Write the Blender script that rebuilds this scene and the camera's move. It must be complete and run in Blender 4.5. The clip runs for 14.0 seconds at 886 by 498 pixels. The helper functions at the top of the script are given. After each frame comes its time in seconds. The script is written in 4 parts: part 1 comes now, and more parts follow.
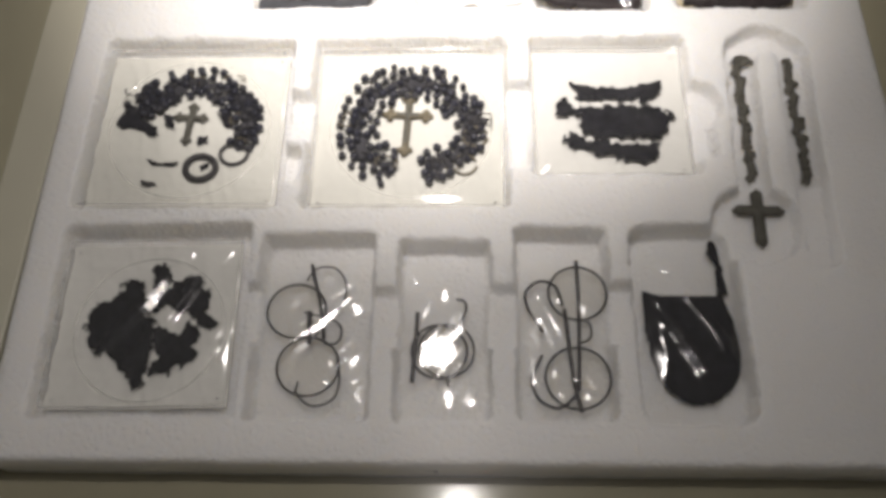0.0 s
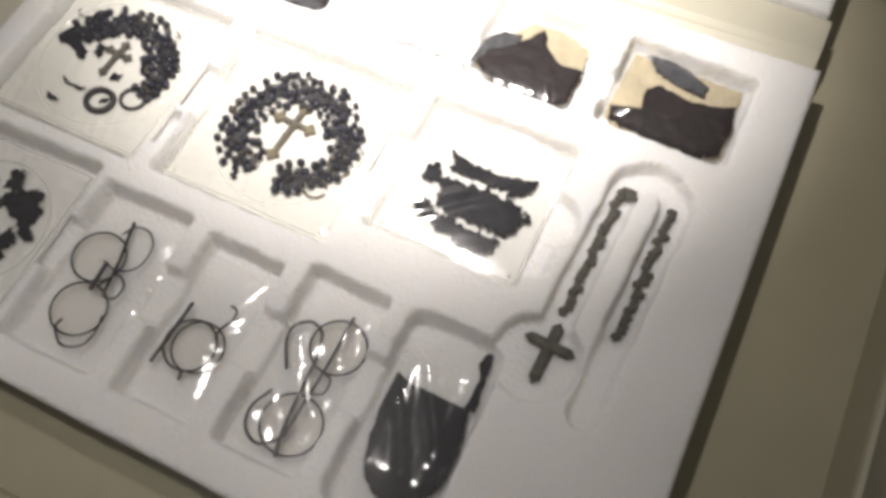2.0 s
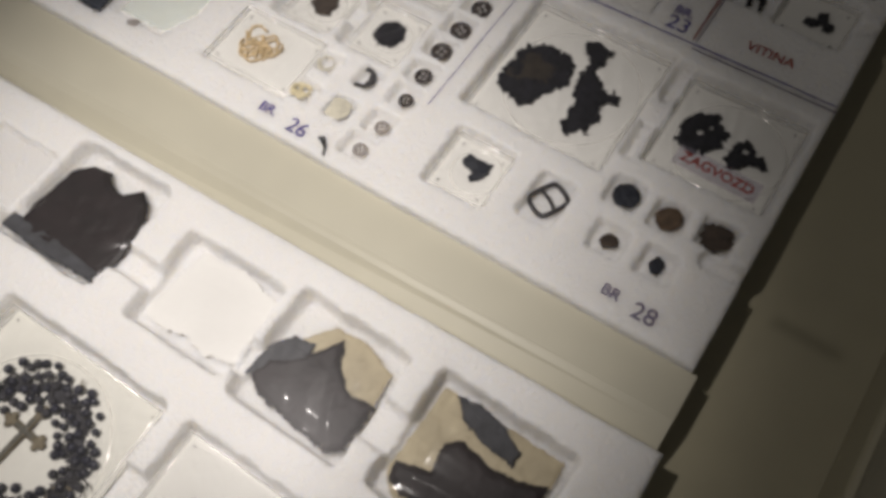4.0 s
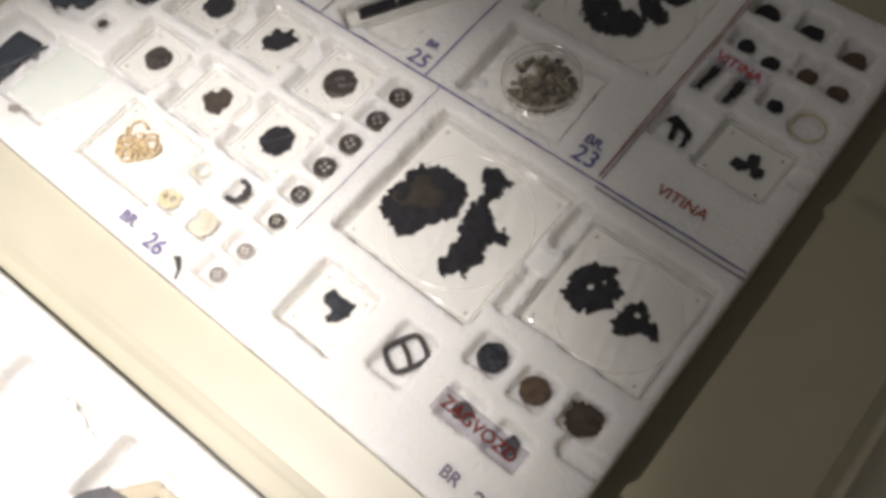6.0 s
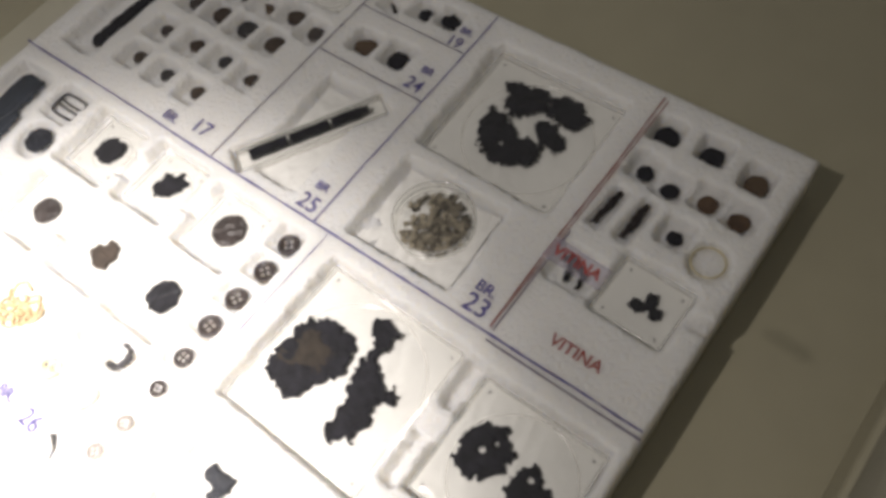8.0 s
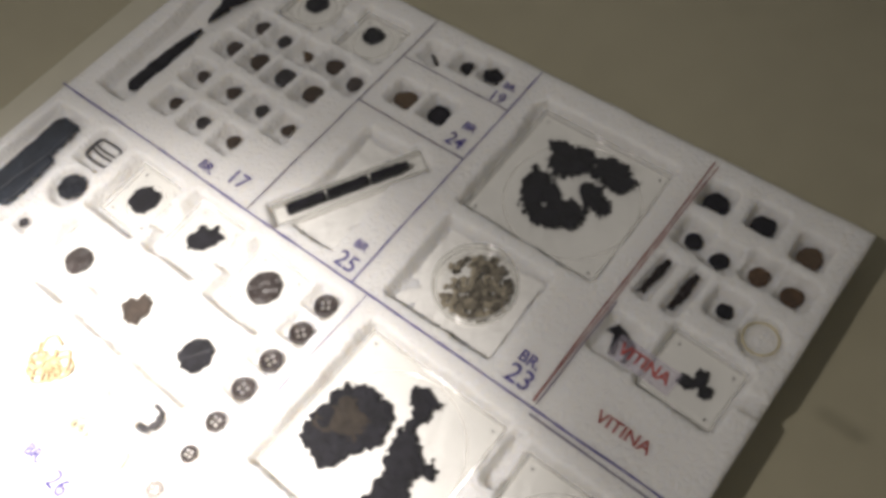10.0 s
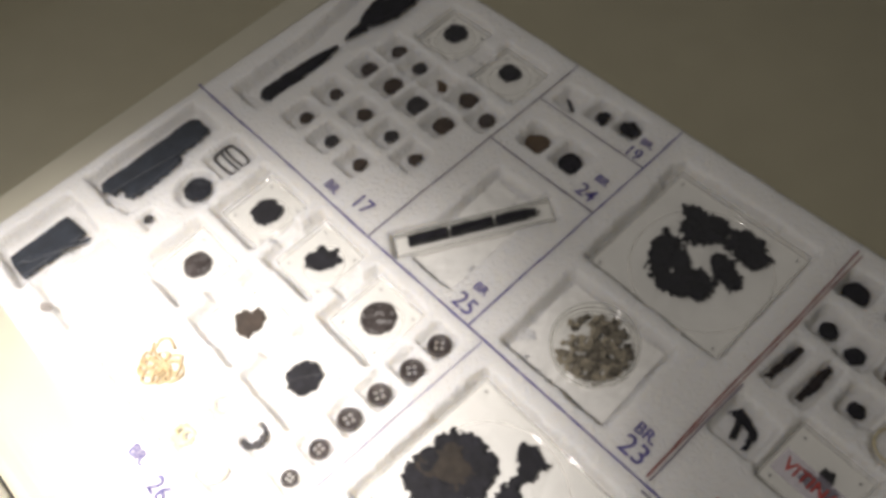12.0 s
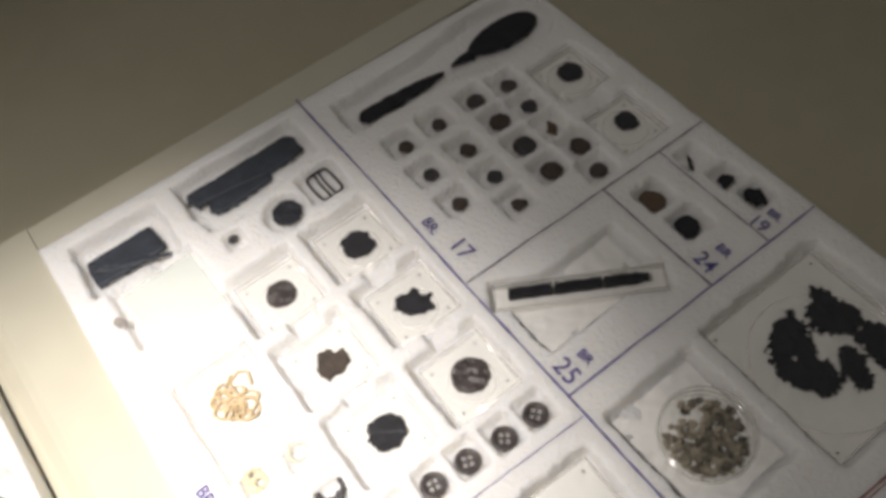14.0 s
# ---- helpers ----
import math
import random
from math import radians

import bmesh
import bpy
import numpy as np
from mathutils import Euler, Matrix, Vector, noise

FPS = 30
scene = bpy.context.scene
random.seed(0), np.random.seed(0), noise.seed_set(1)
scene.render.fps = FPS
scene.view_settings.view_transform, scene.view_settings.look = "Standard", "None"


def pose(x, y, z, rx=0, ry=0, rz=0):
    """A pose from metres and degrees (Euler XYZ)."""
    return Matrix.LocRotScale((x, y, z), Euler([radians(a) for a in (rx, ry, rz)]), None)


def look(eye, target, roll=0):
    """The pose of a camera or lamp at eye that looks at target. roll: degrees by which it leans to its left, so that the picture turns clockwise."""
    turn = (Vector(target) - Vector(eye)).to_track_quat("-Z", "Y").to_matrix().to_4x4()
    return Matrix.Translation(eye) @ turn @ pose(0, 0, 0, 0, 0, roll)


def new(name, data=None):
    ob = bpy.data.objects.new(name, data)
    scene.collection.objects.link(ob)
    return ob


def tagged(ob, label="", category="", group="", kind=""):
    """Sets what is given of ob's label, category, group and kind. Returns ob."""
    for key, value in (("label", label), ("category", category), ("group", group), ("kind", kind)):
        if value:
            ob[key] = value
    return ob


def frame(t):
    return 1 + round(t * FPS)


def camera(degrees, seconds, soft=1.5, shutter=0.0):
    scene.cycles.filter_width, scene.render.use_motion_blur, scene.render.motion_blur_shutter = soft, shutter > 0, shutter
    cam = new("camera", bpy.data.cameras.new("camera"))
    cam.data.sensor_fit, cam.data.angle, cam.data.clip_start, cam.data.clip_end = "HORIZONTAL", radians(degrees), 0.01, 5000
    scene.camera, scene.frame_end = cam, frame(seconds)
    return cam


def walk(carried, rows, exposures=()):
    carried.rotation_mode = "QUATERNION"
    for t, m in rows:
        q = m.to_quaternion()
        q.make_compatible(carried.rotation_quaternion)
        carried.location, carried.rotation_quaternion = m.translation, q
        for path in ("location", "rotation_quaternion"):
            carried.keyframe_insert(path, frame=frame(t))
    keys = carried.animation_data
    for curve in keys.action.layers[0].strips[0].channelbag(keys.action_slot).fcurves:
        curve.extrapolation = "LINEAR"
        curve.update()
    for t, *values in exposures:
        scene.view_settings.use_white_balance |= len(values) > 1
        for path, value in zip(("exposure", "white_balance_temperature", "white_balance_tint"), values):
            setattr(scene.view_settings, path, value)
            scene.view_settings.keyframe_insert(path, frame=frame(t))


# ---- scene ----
cam = camera(56.0, 14.0, soft=4.0)
PATH = [
    (0, (0.162, 0.035, 0.379), (0.102, 0.9, -1.424), -3.5),
    (0.5, (0.195, 0.038, 0.382), (0.117, 0.874, -1.434), -2.0),
    (1, (0.256, 0.048, 0.388), (0.074, 0.822, -1.446), -0.4),
    (1.5, (0.314, 0.048, 0.388), (-0.023, 0.842, -1.417), -1.2),
    (2, (0.334, 0.102, 0.388), (-0.089, 0.858, -1.415), -3.8),
    (2.5, (0.346, 0.176, 0.38), (-0.164, 0.931, -1.4), -4.7),
    (3, (0.353, 0.238, 0.374), (-0.182, 0.971, -1.408), -4.6),
    (3.5, (0.356, 0.285, 0.377), (-0.176, 1.003, -1.412), -5.5),
    (4, (0.371, 0.346, 0.377), (-0.206, 1.028, -1.412), -7.5),
    (4.2, (0.377, 0.371, 0.377), (-0.236, 1.038, -1.406), -8.8),
    (6.5, (0.41, 0.491, 0.362), (-0.293, 1.075, -1.418), -11.9),
    (7, (0.418, 0.512, 0.368), (-0.301, 1.09, -1.406), -13.0),
    (7.5, (0.418, 0.534, 0.368), (-0.327, 1.139, -1.387), -13.6),
    (8, (0.412, 0.56, 0.368), (-0.343, 1.204, -1.369), -14.3),
    (8.2, (0.409, 0.565, 0.368), (-0.345, 1.226, -1.363), -14.0),
    (10.3, (0.38, 0.572, 0.373), (-0.435, 1.22, -1.334), -13.6),
    (10.5, (0.378, 0.571, 0.374), (-0.46, 1.211, -1.325), -13.8),
    (11, (0.369, 0.567, 0.378), (-0.493, 1.197, -1.313), -13.2),
    (11.5, (0.356, 0.566, 0.377), (-0.525, 1.164, -1.316), -12.8),
    (12, (0.344, 0.564, 0.38), (-0.557, 1.143, -1.309), -12.2),
    (12.5, (0.331, 0.562, 0.379), (-0.59, 1.135, -1.301), -11.2),
    (13, (0.32, 0.562, 0.381), (-0.623, 1.129, -1.289), -10.3),
    (13.5, (0.31, 0.557, 0.381), (-0.65, 1.109, -1.285), -9.8),
    (14, (0.292, 0.559, 0.371), (-0.666, 1.085, -1.304), -9.6),
]
walk(cam, [(t, look(eye, target, roll)) for t, eye, target, roll in PATH], [(0.0, -0.35), (0.7, -0.05), (1.2, 0.2), (1.6, 0.2), (2.0, 0.05), (2.5, -0.5), (3.0, -0.98), (3.5, -1.25), (4.0, -1.35), (6.5, -0.2), (7.5, 0.28), (10.5, 0.42), (11.0, 0.25), (12.5, 0.0), (14.0, -0.25)])

# ---- world and light ----
world = bpy.data.worlds.new("dim_room")
scene.world = world
world.use_nodes = True
world.node_tree.nodes["Background"].inputs[0].default_value = (1.0, 0.94, 0.89, 1)
world.node_tree.nodes["Background"].inputs[1].default_value = 0.10


def spotlight(name, energy, cone, eye, aim):
    """A small round spotlight above the case."""
    d = bpy.data.lights.new(name, "SPOT")
    d.energy, d.color, d.shadow_soft_size = energy, (1.0, 0.922, 0.897), 0.013
    d.spot_size, d.spot_blend = radians(cone), 1.0
    new(name, d).matrix_world = look(eye, aim)


spotlight("spot_lamp", 39.0, 47, (0.130, 0.380, 0.64), (0.145, 0.455, 0.0))
spotlight("spot_lamp_spill", 5.2, 110, (0.130, 0.380, 0.64), (0.145, 0.540, 0.0))
spotlight("second_spot_lamp", 3.6, 84, (0.154, 0.187, 0.60), (0.050, 0.210, 0.0))


# ---- materials ----
def material(name, colour, rough=0.6, metal=0.0, vary=0.15, scale=60.0, bump=0.3, fine=400.0, dark=None, spec=0.5, bumpdist=0.001):
    """A surface with stains at one scale, grain at a finer one, and a fine relief."""
    m = bpy.data.materials.new(name)
    m.use_nodes = True
    n, l = m.node_tree.nodes, m.node_tree.links
    b = n["Principled BSDF"]
    b.inputs["Roughness"].default_value, b.inputs["Metallic"].default_value = rough, metal
    b.inputs["Specular IOR Level"].default_value = spec
    tc, ob = n.new("ShaderNodeTexCoord"), n.new("ShaderNodeObjectInfo")
    add = n.new("ShaderNodeVectorMath")
    add.operation = "ADD"
    l.new(tc.outputs["Object"], add.inputs[0])
    l.new(ob.outputs["Random"], add.inputs[1])
    big, small = n.new("ShaderNodeTexNoise"), n.new("ShaderNodeTexNoise")
    for t, s in ((big, scale), (small, fine)):
        t.inputs["Scale"].default_value, t.inputs["Detail"].default_value = s, 4
        l.new(add.outputs[0], t.inputs["Vector"])
    mixed = n.new("ShaderNodeMath")
    mixed.operation = "MULTIPLY_ADD"
    mixed.inputs[1].default_value = 0.6
    l.new(big.outputs["Fac"], mixed.inputs[0])
    half = n.new("ShaderNodeMath")
    half.operation = "MULTIPLY"
    half.inputs[1].default_value = 0.4
    l.new(small.outputs["Fac"], half.inputs[0])
    l.new(half.outputs[0], mixed.inputs[2])
    ramp = n.new("ShaderNodeValToRGB")
    low = dark or tuple(c * (1 - vary) for c in colour)
    high = tuple(min(1, c * (1 + vary)) for c in colour) if not dark else colour
    ramp.color_ramp.elements[0].position, ramp.color_ramp.elements[0].color = 0.36, (*low, 1)
    ramp.color_ramp.elements[1].position, ramp.color_ramp.elements[1].color = 0.64, (*high, 1)
    l.new(mixed.outputs[0], ramp.inputs[0])
    l.new(ramp.outputs[0], b.inputs["Base Color"])
    bp = n.new("ShaderNodeBump")
    bp.inputs["Strength"].default_value, bp.inputs["Distance"].default_value = bump, bumpdist
    l.new(small.outputs["Fac"], bp.inputs["Height"])
    l.new(bp.outputs[0], b.inputs["Normal"])
    return m


def foam_material():
    """White expanded polystyrene: pressed beads that show faintly, and a few grey smudges."""
    m = material("white_foam", (0.80, 0.79, 0.775), 0.75, 0, 0.03, 14, 0.12, 900, spec=0.25, bumpdist=0.0005)
    n, l = m.node_tree.nodes, m.node_tree.links
    tc, v = n.new("ShaderNodeTexCoord"), n.new("ShaderNodeTexVoronoi")
    v.feature = "DISTANCE_TO_EDGE"
    v.inputs["Scale"].default_value = 260
    l.new(tc.outputs["Object"], v.inputs["Vector"])
    bp = n.new("ShaderNodeBump")
    bp.inputs["Strength"].default_value, bp.inputs["Distance"].default_value = 0.8, 0.002
    l.new(v.outputs["Distance"], bp.inputs["Height"])
    old = [x for x in n if x.type == "BUMP" and x != bp][0]
    l.new(old.outputs[0], bp.inputs["Normal"])
    pr = n["Principled BSDF"]
    l.new(bp.outputs[0], pr.inputs["Normal"])
    pr.inputs["Subsurface Weight"].default_value, pr.inputs["Subsurface Scale"].default_value = 0.9, 0.012
    pr.inputs["Subsurface Radius"].default_value = (1.0, 0.95, 0.85)
    return m


def clear_material(name, tint, rough, gloss, haze=0.0, hazecolour=(0.9, 0.9, 0.9)):
    """Thin clear glass or plastic: it lets light through, shines a little, and carries a thin diffuse haze."""
    m = bpy.data.materials.new(name)
    m.use_nodes = True
    n, l = m.node_tree.nodes, m.node_tree.links
    n.remove(n["Principled BSDF"])
    tr, gl, df = n.new("ShaderNodeBsdfTransparent"), n.new("ShaderNodeBsdfGlossy"), n.new("ShaderNodeBsdfDiffuse")
    tr.inputs[0].default_value = (*tint, 1)
    gl.inputs["Color"].default_value, gl.inputs["Roughness"].default_value = (1, 1, 1, 1), rough
    df.inputs[0].default_value = (*hazecolour, 1)
    hz, mx = n.new("ShaderNodeMixShader"), n.new("ShaderNodeMixShader")
    hz.inputs[0].default_value, mx.inputs[0].default_value = haze, gloss
    l.new(tr.outputs[0], hz.inputs[1])
    l.new(df.outputs[0], hz.inputs[2])
    l.new(hz.outputs[0], mx.inputs[1])
    l.new(gl.outputs[0], mx.inputs[2])
    l.new(mx.outputs[0], n["Material Output"].inputs["Surface"])
    return m


FOAM = foam_material()
CREAM = material("cream_paint", (0.40, 0.37, 0.265), 0.42, 0, 0.05, 7, 0.06, 60, spec=0.4)
BASE = material("glossy_cream_paint", (0.40, 0.37, 0.265), 0.13, 0, 0.05, 7, 0.05, 60, spec=0.35)
LEDGE = material("pale_cream_paint", (0.51, 0.485, 0.385), 0.4, 0, 0.05, 7, 0.06, 60, spec=0.4)
PANEL = material("grey_brown_panel", (0.26, 0.245, 0.19), 0.5, 0, 0.1, 20, 0.1, 200)
WOOD = material("varnished_wood", (0.30, 0.17, 0.07), 0.4, 0, 0.35, 30, 0.2, 300)
DARKGAP = material("dark_gap", (0.03, 0.028, 0.025), 0.7)
PAPER = material("off_white_card", (0.68, 0.67, 0.62), 0.8, 0, 0.05, 30, 0.05, 500, spec=0.2, bumpdist=0.0004)
WHITECARD = material("white_card", (0.75, 0.74, 0.71), 0.8, 0, 0.04, 30, 0.05, 500, spec=0.2, bumpdist=0.0004)
THREAD = material("singed_brown_thread", (0.028, 0.020, 0.013), 0.85, 0, 0.5, 250, 0.9, 1500)
TAN = material("tan_lining", (0.44, 0.38, 0.26), 0.8, 0, 0.2, 60, 0.3, 700)
CHAR = material("charred_cloth", (0.013, 0.0125, 0.0175), 0.85, 0, 0.5, 180, 0.9, 1500, spec=0.25)
BROWNCHAR = material("charred_leather", (0.013, 0.0078, 0.0085), 0.6, 0, 0.35, 60, 0.15, 700, spec=0.25, bumpdist=0.0005)
NAVY = material("dark_blue_leather", (0.020, 0.026, 0.038), 0.55, 0, 0.35, 120, 0.25, 900, spec=0.4)
DARKNAVY = material("blue_black_leather", (0.012, 0.014, 0.021), 0.6, 0, 0.35, 120, 0.25, 900, spec=0.3)
GREYCLOTH = material("grey_cloth", (0.05, 0.051, 0.057), 0.8, 0, 0.3, 150, 0.4, 1200)
RUST = material("rusted_metal", (0.052, 0.036, 0.026), 0.8, 0.1, 0.45, 220, 0.8, 1200)
RUSTBROWN = material("brown_rust", (0.085, 0.055, 0.032), 0.85, 0, 0.4, 220, 0.8, 1200)
RUSTRED = material("red_brown_rust", (0.080, 0.046, 0.025), 0.85, 0, 0.4, 260, 0.8, 1200)
BEAD = material("dark_glass_bead", (0.012, 0.0125, 0.024), 0.3, 0, 0.5, 200, 0.4, 900, spec=0.4)
GREYBEAD = material("dulled_grey_bead", (0.040, 0.039, 0.045), 0.7, 0, 0.4, 200, 0.5, 900, spec=0.15)
IRON = material("dark_wire", (0.045, 0.042, 0.045), 0.5, 0.5, 0.4, 300, 0.4, 1500)
BRASS = material("tarnished_brass", (0.15, 0.125, 0.08), 0.6, 0.3, 0.3, 250, 0.4, 1200)
WOODCROSS = material("dark_olive_wood", (0.075, 0.07, 0.055), 0.6, 0, 0.35, 200, 0.4, 900)
BUTTON = material("brown_button_horn", (0.040, 0.030, 0.028), 0.4, 0, 0.35, 200, 0.3, 900)
GREYBUTTON = material("faded_grey_button", (0.30, 0.27, 0.25), 0.5, 0, 0.25, 200, 0.3, 900)
SHELL = material("pale_shell", (0.55, 0.52, 0.42), 0.4, 0, 0.25, 150, 0.3, 900)
YELLOW = material("yellowed_bone", (0.60, 0.53, 0.34), 0.5, 0, 0.3, 150, 0.3, 900)
HAIR = material("golden_fibre", (0.58, 0.44, 0.25), 0.4, 0, 0.3, 120, 0.2, 900)
ASH = material("grey_brown_scrap", (0.17, 0.15, 0.12), 0.85, 0, 0.6, 300, 0.8, 1500)
BLUEINK = material("blue_ink", (0.09, 0.075, 0.25), 0.7, 0, 0.3, 150, 0.0, 700, spec=0.2)
DARKINK = material("grey_ink", (0.14, 0.12, 0.18), 0.7, 0, 0.3, 150, 0.0, 700, spec=0.2)
REDINK = material("red_ink", (0.30, 0.045, 0.035), 0.7, 0, 0.25, 150, 0.0, 700, spec=0.2)
REDLINE = material("brown_red_ink", (0.26, 0.10, 0.09), 0.7, 0, 0.3, 150, 0.0, 700, spec=0.2)
PIN = material("pin_steel", (0.06, 0.06, 0.06), 0.4, 0.5)
ACRYL = clear_material("clear_acrylic", (0.985, 0.985, 0.975), 0.05, 0.03, 0.006)
EDGE = clear_material("clear_plastic_edge", (0.93, 0.93, 0.92), 0.12, 0.10, 0.28, (0.85, 0.84, 0.8))
BAG = clear_material("clear_bag_film", (0.955, 0.955, 0.95), 0.11, 0.055, 0.006, (0.75, 0.74, 0.71))
LENS = clear_material("spectacle_glass", (0.93, 0.92, 0.89), 0.1, 0.025, 0.05, (0.6, 0.57, 0.5))
# grey-lilac tint puts the shading of the clear label strips into their colour
FILM = clear_material("label_film", (0.90, 0.88, 0.91), 0.3, 0.02, 0.14, (0.55, 0.52, 0.58))
SHARD = clear_material("pale_glass_shard", (0.86, 0.90, 0.86), 0.1, 0.08, 0.45, (0.66, 0.70, 0.66))
isl = ASH.node_tree.nodes.new("ShaderNodeNewGeometry")
tone = ASH.node_tree.nodes.new("ShaderNodeValToRGB")
tone.color_ramp.elements[0].color, tone.color_ramp.elements[1].color = (0.04, 0.033, 0.024, 1), (0.40, 0.35, 0.26, 1)
ASH.node_tree.links.new(isl.outputs["Random Per Island"], tone.inputs[0])
ASH.node_tree.links.new(tone.outputs[0], ASH.node_tree.nodes["Principled BSDF"].inputs["Base Color"])
# the pane's haze paints in a faint veil of reflected room light
GLASS = clear_material("pane_glass", (0.985, 0.99, 0.98), 0.3, 0.004, 0.004, (0.8, 0.8, 0.78))
MM = 0.001


# ---- shape helpers, in millimetres ----
def vnoise(x, y, scale, seed=0):
    """Smooth value noise in -1..1 over a plane."""
    u, v = x / scale + seed * 17.3, y / scale - seed * 9.1
    i, j = np.floor(u).astype(np.int64), np.floor(v).astype(np.int64)
    f, g = u - i, v - j
    f, g = f * f * (3 - 2 * f), g * g * (3 - 2 * g)

    def lattice(a, b):
        s = np.sin(a * 127.1 + b * 311.7 + seed * 74.7) * 43758.5453
        return (s - np.floor(s)) * 2 - 1
    return (lattice(i, j) * (1 - f) + lattice(i + 1, j) * f) * (1 - g) + (lattice(i, j + 1) * (1 - f) + lattice(i + 1, j + 1) * f) * g


def mesh_from(name, verts, faces, smooth=True):
    me = bpy.data.meshes.new(name)
    me.from_pydata([tuple(v) for v in np.asarray(verts, float) * MM], [], [tuple(f) for f in faces])
    me.update()
    if smooth:
        me.polygons.foreach_set("use_smooth", [True] * len(me.polygons))
    return me


def grid_mesh(name, x, y, z, mask=None):
    """A sheet over a grid of points; quads stand where all four corners are in the mask."""
    rows, cols = x.shape
    number = np.arange(rows * cols).reshape(rows, cols)
    q = np.stack([number[:-1, :-1], number[:-1, 1:], number[1:, 1:], number[1:, :-1]], -1).reshape(-1, 4)
    if mask is not None:
        k = mask[:-1, :-1] & mask[:-1, 1:] & mask[1:, 1:] & mask[1:, :-1]
        q = q[k.reshape(-1)]
    used, inverse = np.unique(q, return_inverse=True)
    p = np.stack([x, y, z], -1).reshape(-1, 3)[used]
    return mesh_from(name, p, inverse.reshape(-1, 4).tolist())


def smooth01(t):
    t = np.clip(t, 0, 1)
    return t * t * (3 - 2 * t)


def poly_distance(x, y, poly):
    """Signed distance to a polygon, negative inside."""
    p = np.array(poly, float)
    d, inside = np.full(x.shape, 1e9), np.zeros(x.shape, bool)
    for a, b in zip(p, np.roll(p, -1, 0)):
        e = b - a
        t = np.clip(((x - a[0]) * e[0] + (y - a[1]) * e[1]) / (e @ e + 1e-9), 0, 1)
        d = np.minimum(d, np.hypot(x - a[0] - t * e[0], y - a[1] - t * e[1]))
        cross = (a[1] > y) != (b[1] > y)
        inside ^= cross & (x < (b[0] - a[0]) * (y - a[1]) / (b[1] - a[1] + 1e-12) + a[0])
    return np.where(inside, -d, d)


def scrap(name, poly, thick=2.0, ragged=1.0, step=0.6, seed=0, holes=(), edge=1.3, lumps=0.35):
    """A flat torn piece with a ragged outline, uneven top and rounded rim; poly in mm."""
    p = np.array(poly, float)
    lo, hi = p.min(0) - 2, p.max(0) + 2
    x, y = np.meshgrid(np.arange(lo[0], hi[0], step), np.arange(lo[1], hi[1], step))
    d = poly_distance(x, y, poly) - 0.3 * min(ragged, 1.8) + ragged * (0.9 * vnoise(x, y, 4.3, seed) + 1.0 * vnoise(x, y, 1.7, seed + 5))
    for cx, cy, r in holes:
        d = np.maximum(d, r + 0.25 * ragged * vnoise(x, y, 1.5, seed + 2) - np.hypot(x - cx, y - cy))
    h = thick * np.sqrt(np.clip(-d / edge, 0, 1)) * (1 + lumps * vnoise(x, y, 6.0, seed + 9) + 0.5 * lumps * vnoise(x, y, 2.0, seed + 3))
    return grid_mesh(name, x, y, np.maximum(h, 0), d < 0)


def disc_poly(r, n=28, sx=1.0, start=0.0):
    return [(sx * r * math.cos(2 * math.pi * k / n + start), r * math.sin(2 * math.pi * k / n + start)) for k in range(n)]


def tube(name, points, r, seg=8, closed=False):
    """A round bar along a line of points, in mm; r may be a list."""
    p = np.array(points, float)
    n = len(p)
    rad = np.full(n, r, float) if np.isscalar(r) else np.array(r, float)
    if closed:
        t = np.roll(p, -1, 0) - np.roll(p, 1, 0)
    else:
        t = np.gradient(p, axis=0)
    t /= np.linalg.norm(t, axis=1)[:, None] + 1e-9
    verts, faces = [], []
    for k in range(n):
        side = np.cross(t[k], (0, 0, 1.0))
        if np.linalg.norm(side) < 1e-3:
            side = np.array((1.0, 0, 0))
        side /= np.linalg.norm(side)
        up = np.cross(side, t[k])
        for s in range(seg):
            a = 2 * math.pi * s / seg
            verts.append(p[k] + rad[k] * (math.cos(a) * side + math.sin(a) * up))
    for k in range(n if closed else n - 1):
        a, b = k * seg, ((k + 1) % n) * seg
        for s in range(seg):
            faces.append((a + s, a + (s + 1) % seg, b + (s + 1) % seg, b + s))
    if not closed:
        faces += [tuple(range(seg - 1, -1, -1)), tuple(range((n - 1) * seg, n * seg))]
    return mesh_from(name, verts, faces)


def curve(points, n=24, closed=False):
    """Points of a smooth line through the given ones."""
    p = np.array(points, float)
    m, out = len(p), []
    spans = m if closed else m - 1
    for k in range(spans):
        a, b = p[k], p[(k + 1) % m]
        pa = p[k - 1] if closed or k > 0 else 2 * a - b
        pb = p[(k + 2) % m] if closed or k + 2 < m else 2 * b - a
        steps = max(2, n // spans)
        for s in range(steps):
            t = s / steps
            out.append(0.5 * (2 * a + (b - pa) * t + (2 * pa - 5 * a + 4 * b - pb) * t * t + (3 * a - pa - 3 * b + pb) * t ** 3))
    if not closed:
        out.append(p[-1])
    return out


def ring(r, z=0.0, n=40, sy=1.0, a0=0.0, a1=360.0, cx=0.0, cy=0.0):
    closed = a1 - a0 >= 360
    return [(cx + r * math.cos(radians(a0 + (a1 - a0) * k / (n if closed else n - 1))), cy + sy * r * math.sin(radians(a0 + (a1 - a0) * k / (n if closed else n - 1))), z) for k in range(n)]


